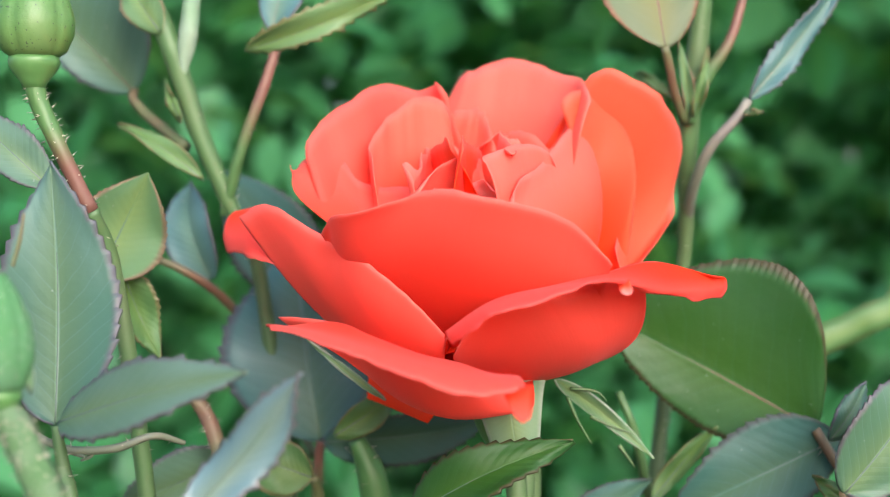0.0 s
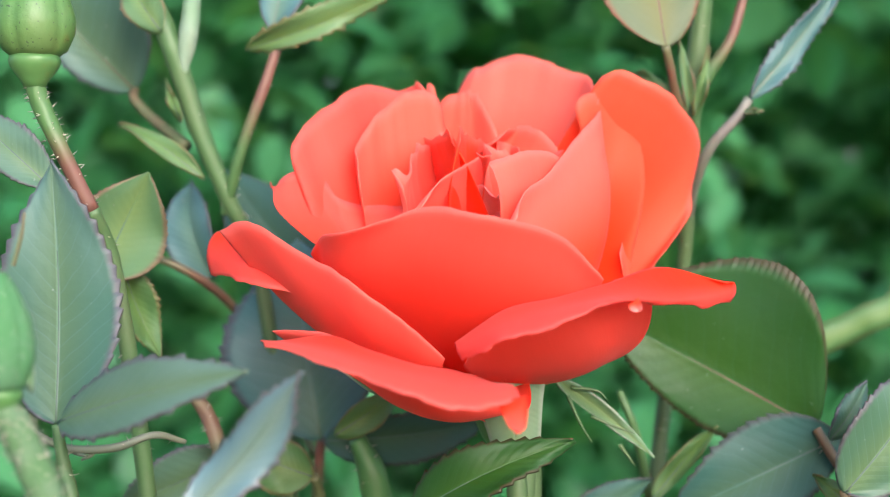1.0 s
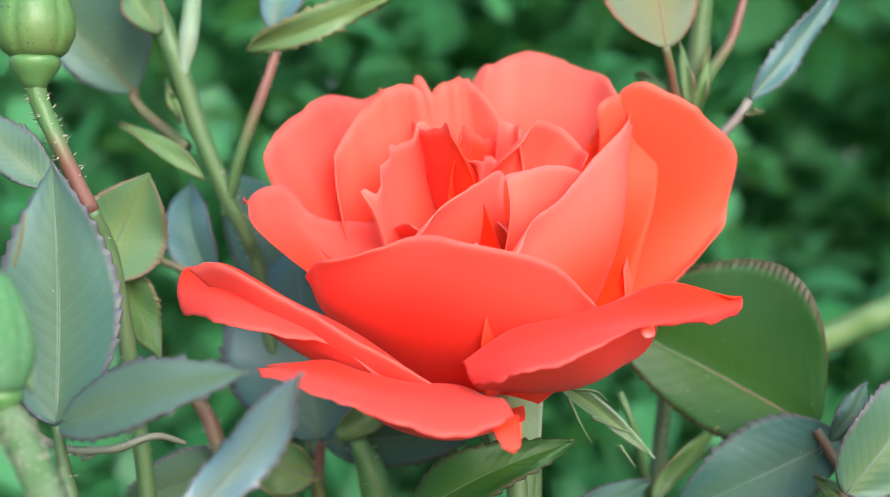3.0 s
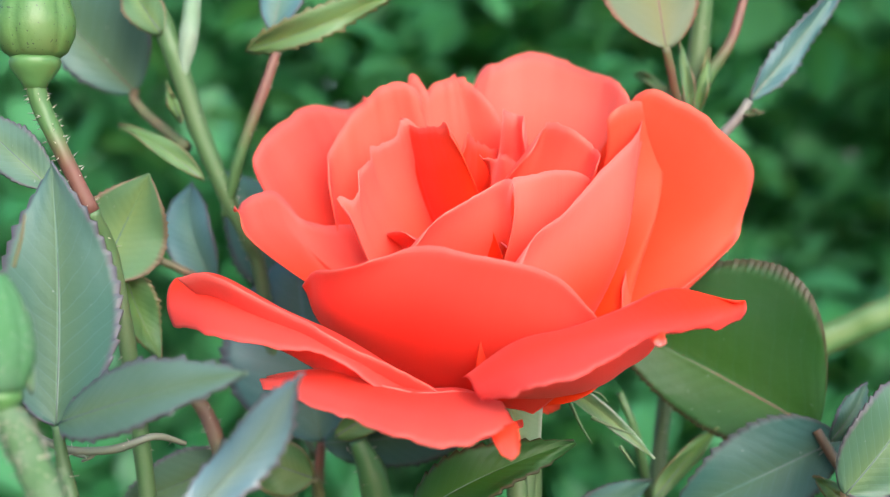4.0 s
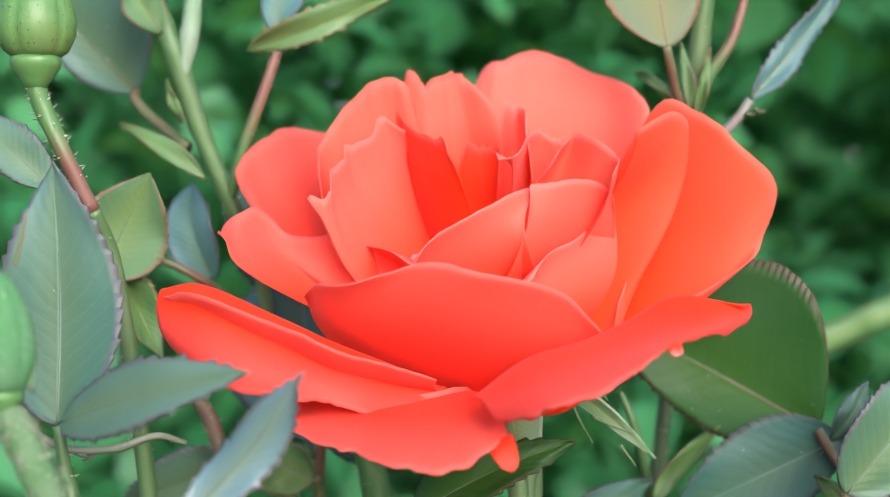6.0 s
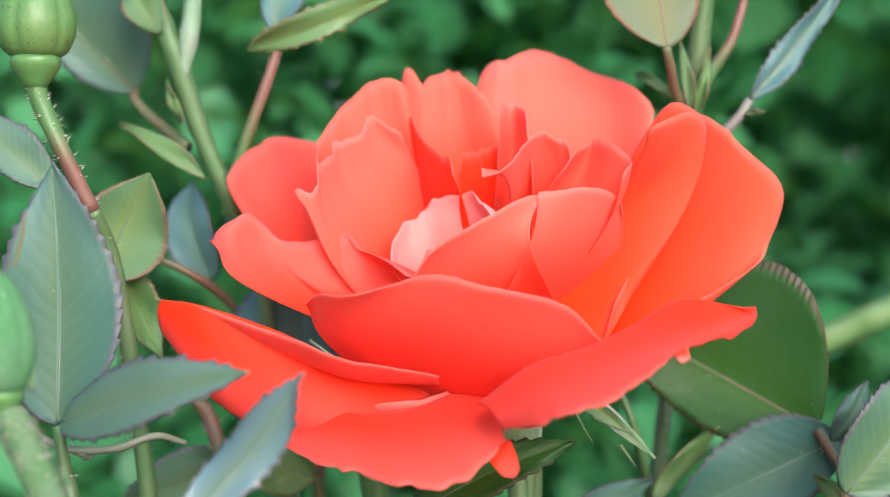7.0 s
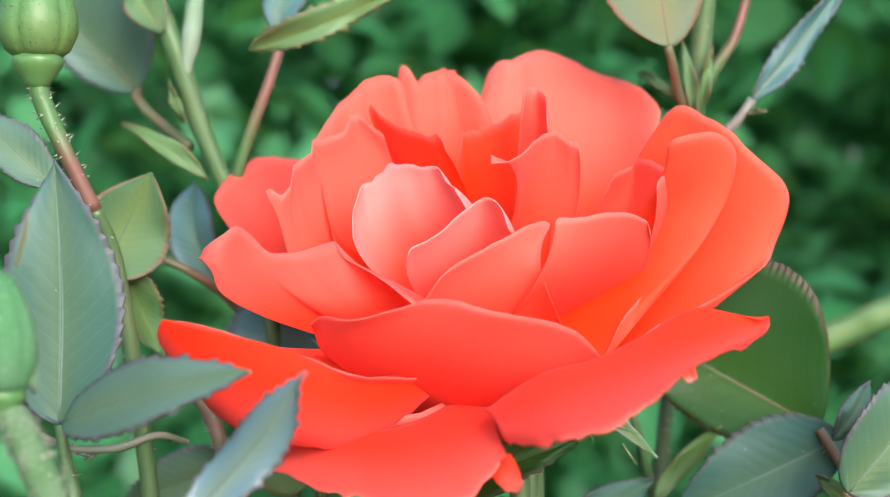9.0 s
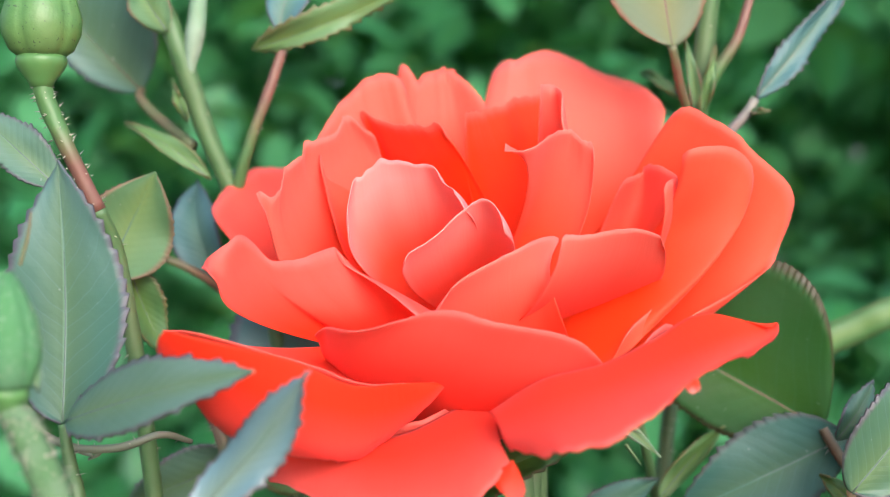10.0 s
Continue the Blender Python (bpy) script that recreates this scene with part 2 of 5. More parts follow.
def shell(grid, thick):
    """A thin solid sheet over a grid of points (metres), with its own along/across coordinates."""
    rows, cols = len(grid), len(grid[0])
    g = np.array([[tuple(p) for p in row] for row in grid])
    du, dv = np.gradient(g, axis=1), np.gradient(g, axis=0)
    nrm = np.cross(du, dv)
    nrm /= np.linalg.norm(nrm, axis=2, keepdims=True) + 1e-12
    bm = bmesh.new()
    uv = bm.loops.layers.uv.new("UVMap")
    sides = []
    for sign in (0.5, -0.5):
        sides.append([[bm.verts.new(g[i, j] + nrm[i, j] * thick * sign) for j in range(cols)] for i in range(rows)])

    def face(verts, spots):
        f = bm.faces.new(verts)
        for loop, (i, j) in zip(f.loops, spots):
            loop[uv].uv = (j / (cols - 1), i / (rows - 1))

    for s, flip in ((sides[0], False), (sides[1], True)):
        for i in range(rows - 1):
            for j in range(cols - 1):
                spots = [(i, j), (i, j + 1), (i + 1, j + 1), (i + 1, j)]
                if flip:
                    spots.reverse()
                face([s[a][b] for a, b in spots], spots)
    border = [(0, j) for j in range(cols)] + [(i, cols - 1) for i in range(1, rows)]
    border += [(rows - 1, j) for j in range(cols - 2, -1, -1)] + [(i, 0) for i in range(rows - 2, 0, -1)]
    for a, b in zip(border, border[1:] + border[:1]):
        face([sides[0][b[0]][b[1]], sides[0][a[0]][a[1]], sides[1][a[0]][a[1]], sides[1][b[0]][b[1]]], [b, a, a, b])
    return bm


def leaf_blade(base, tip, left, right, roll, bend, fold, teeth, wave, seed, origin):
    """A toothed leaf blade: half widths to its left and right, turned about its own axis, sagging by bend, folded along its midrib."""
    base, tip, origin = Vector(base), Vector(tip), Vector(origin)
    axis = tip - base
    length = axis.length
    axis.normalize()
    face = Vector((0, -1, 0))
    side = axis.cross(face).normalized()
    face = side.cross(axis).normalized()
    turn = Matrix.Rotation(radians(roll), 3, axis)
    side, face = turn @ side, turn @ face
    rows, half = (teeth * 5 + 1 if teeth else 33), 7
    f = math.tan(radians(fold))
    bite = min(1.05, 0.45 * length / teeth) if teeth else 0.0
    grid = []
    for i in range(rows):
        s = i / (rows - 1)
        w = max(s ** 0.62 * (1 - s) / 0.340, 0.012)
        saw = ((s * teeth) % 1.0) * min(1.0, w * 2) * (0.75 + 0.9 * noise.noise(Vector((math.floor(s * teeth) * 1.37, seed, 0)))) if teeth else 0.0
        spine = base + axis * (s * length) + face * (bend * math.sin(math.pi * s) - bend * 0.4 * s)
        row = []
        for j in range(-half, half + 1):
            c = j / half
            width = (left if j < 0 else right) * w
            a = abs(c)
            out = width * a + (bite * saw if a == 1 else 0.0)
            lift = out * f + wave * a * a * math.sin(s * 9 + seed + (2 if j < 0 else 0)) + 0.6 * wave * a * noise.noise(Vector((s * 4, c * 2, seed)))
            slant = 0.10 * out + (0.5 * saw if a == 1 else 0.0)
            row.append((spine + side * math.copysign(out, c) + face * lift + axis * slant * (1 - s) - origin) * MM)
        grid.append(row)
    return shell(grid, 0.35 * MM), [base + axis * (s * length) + face * (bend * math.sin(math.pi * s) - bend * 0.4 * s + 0.02) for s in (0, 0.2, 0.4, 0.6, 0.8, 0.97)]


LEAVES = []


def leaf(label, base, tip, left, right, mat, parent, roll=0, bend=2.0, fold=12, teeth=17, wave=0.9, rib=0.26, stalk=None, stalk_mat=None, stalk_r=0.9):
    """A rose leaflet on its shoot: blade, raised midrib and, where it shows, its stalk."""
    seed = len(LEAVES) * 1.7
    origin = (parent.location - HEART) / MM
    bm, spine = leaf_blade(base, tip, left, right, roll, bend, fold, teeth, wave, seed, origin)
    blade = part("leaf", bm, mat, parent, label)
    part("midrib", tube(spine, (rib, rib * 0.8, rib * 0.3), 6, 16, origin), stalk_mat or RIB_GREEN, blade)
    if stalk:
        part("stalk", tube([base, *stalk], (stalk_r, stalk_r * 1.2), 8, 14, origin), stalk_mat or STEM_RED, blade)
    LEAVES.append(blade)
    return blade


def hairs(points, radius, count, length, seed, origin, around=True):
    """Fine bristles along a stem, too many to count."""
    rnd = random.Random(seed)
    line = smooth_line(points, 60)
    bm = bmesh.new()
    origin = Vector(origin)
    for _ in range(count):
        k = rnd.randrange(1, 59)
        d = (line[k + 1] - line[k - 1]).normalized()
        a = rnd.uniform(0, 2 * math.pi)
        x = d.cross(Vector((0, 1, 0.01))).normalized()
        out = x * math.cos(a) + d.cross(x) * math.sin(a)
        p = line[k] + out * radius * 0.9 - origin
        tipp = p + (out + d * rnd.uniform(-0.4, 0.3)) * length * rnd.uniform(0.5, 1.2)
        vs = [bm.verts.new((p + d * 0.13) * MM), bm.verts.new((p - d * 0.13) * MM), bm.verts.new((p + out.cross(d) * 0.13) * MM)]
        top = bm.verts.new(tipp * MM)
        for u, v in ((0, 1), (1, 2), (2, 0)):
            bm.faces.new((vs[u], vs[v], top))
    return bm


def shoot(label, points, radii, mat, bristles=0, length=1.2, seed=1):
    """A rose shoot: its cane comes up from the soil; leaves, buds and side twigs are its parts."""
    foot = (points[0][0] + 6.0, points[0][1] + 10.0, -705.0)
    holder = thing("rose_shoot", label, "rose shoot", "shoots of the rose bush", foot)
    first, start = Vector(points[0]), Vector(foot)
    line = (foot, *[start.lerp(first, f) for f in (0.35, 0.65, 0.85, 0.95)], *points)
    radii = (3.0, 2.8, 2.5, radii[0] * 1.1, radii[0] * 1.05, *radii)
    part("cane", tube(line, radii, 12, 90, foot, 0.12, seed), mat, holder)
    if bristles:
        tagged(part("bristles", hairs(points, sum(radii[5:]) / (len(radii) - 5), bristles, length, seed, foot), HAIR, holder), kind="stuff")
    return holder


def twig(parent, label, points, radii, mat, bristles=0, length=1.2, seed=1):
    origin = (parent.location - HEART) / MM
    ob = part("twig", tube(points, radii, 12, 40, origin, 0.12, seed), mat, parent, label)
    if bristles:
        tagged(part("bristles", hairs(points, sum(radii) / len(radii), bristles, length, seed, origin), HAIR, ob), kind="stuff")
    return ob


def lathe(profile, seg, origin, ribs=0, rib_depth=0.0, twist=0.0):
    """A turned body: (height, radius) rings about the upright line through origin."""
    bm = bmesh.new()
    rings = []
    for h, r in profile:
        ring = []
        for j in range(seg):
            a = j / seg * 2 * math.pi
            q = r * (1 + rib_depth * abs(math.cos(a * ribs / 2)) ** 0.5) if ribs else r
            if twist:
                q = r * (1 + 0.09 * ((a / (2 * math.pi) * 3 + h * twist) % 1.0))
            ring.append(bm.verts.new(Vector((math.cos(a) * q, math.sin(a) * q, h)) * MM))
        rings.append(ring)
    for r0, r1 in zip(rings, rings[1:]):
        for j in range(seg):
            bm.faces.new((r0[j], r0[(j + 1) % seg], r1[(j + 1) % seg], r1[j]))
    bm.faces.new(rings[0][::-1])
    bm.faces.new(rings[-1])
    return bm


# ---- the ground and the hedge behind ----
def ground():
    bm = bmesh.new()
    n = 60
    size = 400.0
    v = {}
    for i in range(n + 1):
        for j in range(n + 1):
            a, b = (i / n * 2 - 1), (j / n * 2 - 1)
            x, y = math.copysign(abs(a) ** 3, a) * size, math.copysign(abs(b) ** 3, b) * size
            v[i, j] = bm.verts.new((x, y, 0.05 * noise.noise(Vector((x * 3, y * 3, 0))) if abs(x) < 6 and abs(y) < 6 else 0.0))
    for i in range(n):
        for j in range(n):
            bm.faces.new((v[i, j], v[i + 1, j], v[i + 1, j + 1], v[i, j + 1]))
    return tagged(part("ground", bm, SOIL), "bare dark garden soil under the rose bush", "ground", kind="structure")


def leaf_cloud(name, label, count, box, size, mat, seed, droop=0.3, gap=7.0):
    """Very many small folded leaves in one body."""
    rnd = random.Random(seed)
    verts, faces, uvs = [], [], []
    prof = ((0.0, 0.05), (0.25, 0.8), (0.5, 1.0), (0.78, 0.65), (1.0, 0.03))
    for _ in range(count):
        while True:
            c = Vector([rnd.uniform(box[k], box[k + 3]) for k in range(3)])
            low = (c.z - box[2]) / (box[5] - box[2])
            edge = 0.75 + 0.5 * noise.noise(Vector((c.x * 2.2, c.y * 2.2, seed)))
            if low < edge and abs(c.x) < box[3] * (0.85 + 0.3 * noise.noise(Vector((c.y * 3, c.z * 3, seed)))) and noise.noise(c * gap) > -0.5:
                break
        d = Vector((rnd.gauss(0, 1), rnd.gauss(0, 1), rnd.gauss(-droop, 0.6))).normalized()
        up = Vector((rnd.gauss(0, 0.5), rnd.gauss(-0.35, 0.5), 1.0))
        side = d.cross(up).normalized()
        nrm = side.cross(d)
        length = rnd.uniform(*size)
        w = length * rnd.uniform(0.27, 0.38)
        k = len(verts)
        for s, q in prof:
            mid = c + d * length * s - nrm * length * 0.18 * s * s
            verts += [tuple(mid - side * w * q + nrm * w * q * 0.25), tuple(mid), tuple(mid + side * w * q + nrm * w * q * 0.25)]
            uvs += [(0.0, s), (0.5, s), (1.0, s)]
        for r in range(len(prof) - 1):
            a = k + r * 3
            faces += [(a, a + 1, a + 4, a + 3), (a + 1, a + 2, a + 5, a + 4)]
    data = bpy.data.meshes.new(name)
    data.from_pydata(verts, [], faces)
    layer = data.uv_layers.new(name="UVMap")
    for loop in data.loops:
        layer.data[loop.index].uv = uvs[loop.vertex_index]
    data.materials.append(mat)
    for f in data.polygons:
        f.use_smooth = True
    return tagged(new(name, data), label, "foliage", kind="stuff")


ground()
leaf_cloud("hedge_foliage", "dense dark green foliage of the bush behind", 30000, (-1.0, 0.55, 0.0, 1.0, 1.2, 1.8), (0.026, 0.046), FAR_LEAF, 4)
leaf_cloud("tree_foliage", "dark mass of leaves farther back", 14000, (-2.2, 1.3, 0.0, 2.4, 2.4, 3.2), (0.10, 0.16), FAR_LEAF, 5, gap=0.0)


def bud(parent, label, base, width, height, hip_height, mat, stalk, stalk_r, stalk_mat):
    """A closed bud: ribbed body of tight sepals, hip below, bristly stalk."""
    origin = (parent.location - HEART) / MM
    w = width / 2
    start = ((0, 0.55), (0.08, 0.80), (0.25, 0.98))
    body = [(height * h, w * r) for h, r in (*start, (0.42, 1.0), (0.62, 0.86), (0.82, 0.55), (1.0, 0.15))]
    ob = part("bud", lathe(body, 60, base, ribs=5, rib_depth=0.10), mat, parent, label)
    ob.location = (Vector(base) - origin) * MM
    hip = [(-hip_height * h, w * r) for h, r in ((1.0, 0.30), (0.8, 0.36), (0.55, 0.52), (0.3, 0.66), (0.1, 0.70), (-0.08, 0.66))]
    part("hip", lathe(hip, 32, base), HIP_GREEN, ob, "smooth green hip")
    part("stalk", tube(stalk, stalk_r, 12, 30, base, 0.1), stalk_mat, ob)
    tagged(part("bristles", hairs(stalk, stalk_r[0], 90, 0.9, 11, base), HAIR, ob), kind="stuff")
    return ob


# ---- the rose's neighbours ----
near = shoot("rose shoot with two large grey-green leaves, purple-rimmed", ((-52.3, -28.0, -57.8), (-53.3, -29.0, -37.3), (-54.6, -28.0, -31.8), (-55.7, -28.0, -25.3)), (1.5, 1.4, 1.1, 0.7), STEM_GREEN, 20, 1.0, 3)
leaf("large grey-green leaf with purple toothed rim", (-55.7, -28.0, -25.2), (-57.1, -24.0, 12.6), 8.8, 9.6, LEAF_GREY, near, roll=-8, bend=-2, fold=10)
leaf("grey-green pointed leaf with purple rim", (-53.6, -34.0, -24.2), (-24.6, -60.0, -15.0), 4.9, 4.8, LEAF_MIST, near, roll=-34, bend=1, fold=9, teeth=14, wave=0.25)
twig(near, "thin grey twig", ((-61.0, -22.0, -27.0), (-55.4, -22.0, -29.5), (-48.7, -22.0, -29.4), (-43.2, -20.0, -27.8), (-39.3, -16.0, -29.3)), (0.5, 0.65, 0.65, 0.55, 0.4), STEM_GREY, 8, 1.2, 7)
twig(near, "short dry side twig", ((-51.4, -22.0, -29.2), (-52.0, -22.0, -30.4), (-53.5, -22.0, -31.2)), (0.4, 0.35, 0.2), STEM_GREY)
twig(near, "short dry side twig", ((-56.0, -22.0, -29.4), (-54.1, -22.0, -30.2), (-52.6, -23.0, -30.5)), (0.5, 0.4, 0.2), STEM_GREY)
twig(near, "thin reddish tendril", ((-57.4, -44.0, -2.4), (-56.4, -44.0, 1.4), (-55.9, -44.0, 4.7)), (0.3, 0.3, 0.15), STEM_RED)

soft = shoot("downy rose shoot with a soft green bud close by", ((-43.6, -62.0, -49.0), (-48.4, -62.0, -30.4), (-52.7, -62.0, -20.4)), (2.3, 2.3, 1.9), STEM_DOWNY, 260, 1.3, 4)
bud(soft, "plump green bud, downy and flecked", (-53.9, -62.0, -17.5), 7.6, 14.5, 3.2, BUD_DOWNY, ((-53.6, -62.0, -19.0), (-52.8, -62.0, -20.8), (-51.2, -62.0, -24.2)), (1.7, 1.9, 2.0), STEM_DOWNY)
leaf("narrow green sepal beside the bud", (-50.3, -62.0, -17.3), (-52.7, -58.0, -6.8), 0.9, 0.9, SEPAL, soft, fold=18, teeth=0)

speckled = shoot("rose shoot with a speckled bud and toothed leaves", ((-45.3, 6.0, -80.7), (-49.6, 4.0, -33.6), (-53.4, 0.0, -3.8), (-56.1, -4.0, 6.1)), (1.6, 1.5, 1.4, 1.3), STEM_GREEN, 20, 1.0, 5)
bud(speckled, "plump green bud, finely speckled", (-64.6, -6.0, 29.8), 11.6, 15, 4.6, BUD_GREEN, ((-64.6, -6.0, 28.0), (-64.3, -6.0, 24.6), (-62.9, -6.0, 20.8), (-60.0, -6.0, 14.5), (-56.1, -4.0, 5.9)), (1.7, 1.6, 1.5, 1.3, 1.3), STEM_RED_FOOT)
leaf("grey-green leaf with toothed edge", (-59.9, -14.0, 9.0), (-74.5, -10.0, 21.5), 3.3, 3.9, LEAF_MIST, speckled, roll=12, fold=12)
leaf("pale toothed leaf seen from below", (-57.7, 8.0, -5.1), (-49.3, 8.0, 12.5), 7.5, 7.8, LEAF_PALE, speckled, roll=12, bend=-2, fold=10, teeth=19)
leaf("curled young leaf with reddish edge", (-54.2, 10.0, -2.9), (-48.7, 14.0, -18.7), 3.4, 3.4, LEAF_FRESH, speckled, roll=-20, bend=-3, fold=24, teeth=13)

forked = shoot("forked light green rose shoot, flushed red, with leaves", ((-23.8, 40.0, -91.4), (-33.1, 38.0, -12.9), (-36.3, 34.0, 1.9), (-39.6, 32.0, 9.1), (-45.0, 30.0, 22.8), (-49.2, 28.0, 36.4), (-54.3, 28.0, 48.6)), (1.6, 1.4, 1.4, 1.6, 1.8, 1.9, 1.6), STEM_GREEN, 60, 0.9, 2)
twig(forked, "pale green leafy side twig", ((-47.1, 29.0, 25.3), (-47.0, 28.0, 32.3), (-45.8, 27.0, 38.3), (-44.8, 27.0, 48.4)), (0.3, 1.2, 1.8, 1.4), SEPAL_PALE)
twig(forked, "thin twig, reddish above", ((-40.2, 33.0, 6.2), (-38.8, 31.0, 10.6), (-36.6, 29.0, 18.0), (-32.7, 28.0, 28.3), (-30.1, 28.0, 36.2)), (0.9, 1.1, 1.05, 1.0, 0.9), STEM_RED_TOP, 14, 0.9, 3)
leaf("grey-green leaf on a reddish stalk", (-59.0, 45.0, 29.8), (-82.0, 38.0, 55.0), 6.0, 13.0, LEAF_GREY, forked, roll=-6, fold=10, stalk=((-58.6, 42.0, 28.1), (-55.4, 40.0, 24.7), (-47.2, 34.0, 18.5)), stalk_mat=STEM_RED)
leaf("narrow leafy stipule", (-43.0, 26.0, 12.1), (-59.7, 32.0, 22.9), 1.5, 1.9, LEAF_FRESH, forked, roll=20, bend=3, fold=20, teeth=0)
leaf("tiny pointed stipule", (-47.7, 30.0, 22.8), (-50.2, 28.0, 30.1), 0.9, 0.9, LEAF_FRESH, forked, fold=20, teeth=0)
leaf("drab green young leaf at the fork", (-50.6, 26.0, 38.4), (-58.0, 30.0, 50.5), 3.3, 3.6, LEAF_PALE, forked, roll=-10, fold=16, teeth=11)
leaf("pale leaf turned edge-on", (-35.8, 28.0, 35.4), (-6.5, 28.0, 47.1), 3.2, 2.0, LEAF_FRESH, forked, roll=20, bend=3, fold=18, teeth=14)
leaf("blue-green leaf", (-31.6, 32.0, 39.2), (-28.0, 40.0, 56.0), 3.6, 4.2, LEAF_BLUE, forked, fold=10)

shaded = shoot("shaded rose shoot with broad blue-green leaves", ((-24.1, 44.0, -92.7), (-24.2, 40.0, -55.4), (-23.4, 36.0, -41.0), (-22.7, 34.0, -35.3)), (1.6, 1.2, 1.0, 0.8), STEM_RED, 14, 1.0, 6)
leaf("broad blue-green leaf", (-22.7, 34.0, -35.3), (-28.8, 48.0, 2.0), 15.5, 13.5, LEAF_BLUE, shaded, roll=-5, bend=3, fold=8, teeth=19, stalk_mat=STEM_GREEN)
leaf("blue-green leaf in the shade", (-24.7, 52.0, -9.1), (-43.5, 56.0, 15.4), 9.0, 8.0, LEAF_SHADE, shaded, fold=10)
leaf("curled blue-green leaf", (-43.7, 40.0, -5.7), (-48.8, 44.0, 12.9), 5.2, 5.0, LEAF_BLUE, shaded, roll=-18, bend=4, fold=22)
twig(shaded, "thin reddish twig", ((-55.9, 36.0, -1.0), (-47.5, 36.0, -4.4), (-40.3, 44.0, -11.2), (-33.7, 60.0, -25.2), (-25.6, 54.0, -40.7)), (0.6, 0.8, 0.9, 0.9, 0.9), STEM_RED)
leaf("small rounded green leaf", (-22.9, 20.0, -39.9), (-35.4, 22.0, -36.0), 5.0, 4.6, LEAF_FRESH, shaded, roll=10, fold=8, stalk=((-22.3, 22.0, -42.2), (-21.8, 24.0, -47.3)))
leaf("blue-green leaf with shade painted into its colour", (-21.6, 28.0, -34.6), (8.9, 26.0, -30.7), 4.6, 5.2, LEAF_SHADE, shaded, roll=15, bend=2, fold=14)
leaf("small light green leaf", (-19.2, 20.0, -32.6), (-8.0, 26.0, -25.4), 2.6, 3.0, LEAF_FRESH, shaded, fold=16, teeth=0)

low = shoot("bristly reddish rose shoot with a glossy blue-green leaf", ((-29.9, 10.0, -77.2), (-33.7, 10.0, -46.8), (-36.5, 10.0, -39.2), (-40.0, 14.0, -29.6), (-43.7, 16.0, -24.5)), (1.5, 1.3, 1.3, 1.4, 1.3), STEM_RED, 60, 1.6, 8)
leaf("narrow glossy leaf with painted blue-grey sky sheen, half folded", (-32.2, -58.0, -33.5), (-17.0, -62.0, -15.1), 3.9, 3.6, LEAF_SHEEN, low, roll=-22, bend=-2, fold=-14, teeth=13, stalk=((-31.6, -59.0, -36.3), (-31.0, -25.0, -54.0), (-31.3, 6.0, -67.6)))
leaf("rounded leaf with toothed edge", (-36.2, 22.0, -36.0), (-58.4, 26.0, -46.1), 5.0, 5.4, LEAF_MIST, low, roll=-10, fold=10)

thick = shoot("thick pale green rose shoot with a dark leaf", ((-9.4, 24.0, -81.4), (-11.2, 23.0, -52.1), (-12.8, 22.0, -40.0), (-15.5, 22.0, -33.5)), (2.8, 2.8, 2.6, 1.6), HIP_GREEN, 30, 1.0, 9)
leaf("green leaf with reddish rim", (-6.0, -14.0, -41.2), (19.0, -18.0, -28.5), 4.4, 4.2, LEAF_DARK, thick, roll=-28, bend=3, fold=18, teeth=14, stalk=((-7.8, 4.0, -48.5), (-10.7, 20.0, -59.4)))

tall = shoot("tall light green rose shoot with a pale leaf overhead", ((37.8, 40.0, -86.1), (39.2, 46.0, -56.5), (41.0, 48.0, -39.5), (43.5, 50.0, -20.0), (45.4, 44.0, -0.2), (44.5, 34.0, 20.6), (46.9, 30.0, 49.0)), (1.6, 1.5, 1.5, 1.4, 1.3, 2.0, 1.9), STEM_GREEN, 60, 1.0, 5)
leaf("broad pale leaf underside, reddish rim", (38.3, 20.0, 35.0), (35.9, 26.0, 63.4), 10.5, 7.0, LEAF_DRAB, tall, roll=6, bend=-2, fold=8, teeth=15, stalk=((39.4, 22.0, 31.6), (40.6, 25.0, 28.0), (43.2, 30.0, 22.8)), stalk_mat=STEM_RED, stalk_r=0.75)
twig(tall, "thin side twig, green and red", ((44.2, 31.0, 22.9), (47.0, 29.0, 30.9), (51.2, 28.0, 37.6), (54.1, 28.0, 47.6)), (1.3, 1.3, 0.9, 0.8), STEM_RED_TOP)
twig(tall, "short low side twig", ((31.3, 30.0, -25.8), (34.2, 30.0, -33.0), (37.5, 38.0, -44.5), (39.5, 45.0, -52.0)), (0.7, 0.8, 1.0, 1.0), STEM_GREEN)
leaf("narrow blue-green leaf seen edge-on", (53.9, 26.0, 26.4), (72.3, 30.0, 49.0), 2.6, 2.4, LEAF_BLUE, tall, roll=15, bend=1, fold=18, teeth=16, stalk=((52.1, 26.0, 23.5), (47.4, 28.0, 17.9), (45.5, 34.0, 11.2), (45.5, 42.0, 5.1)), stalk_mat=STEM_GREY, stalk_r=0.9)
leaf("curled stipule", (43.1, 40.0, 27.8), (35.5, 46.0, 33.8), 1.0, 1.0, LEAF_FRESH, tall, bend=2.5, fold=20, teeth=0)
leaf("pale narrow stipule", (44.2, 30.0, 22.9), (41.6, 26.0, 37.1), 1.1, 1.2, LEAF_PALE, tall, fold=20, teeth=0)
leaf("narrow green stipule", (44.7, 29.0, 23.8), (47.0, 27.0, 36.1), 1.0, 1.0, LEAF_FRESH, tall, fold=20, teeth=0)
leaf("tiny pointed stipule", (52.9, 26.0, 24.0), (56.4, 25.0, 24.3), 0.5, 0.5, LEAF_PALE, tall, fold=20, teeth=0)
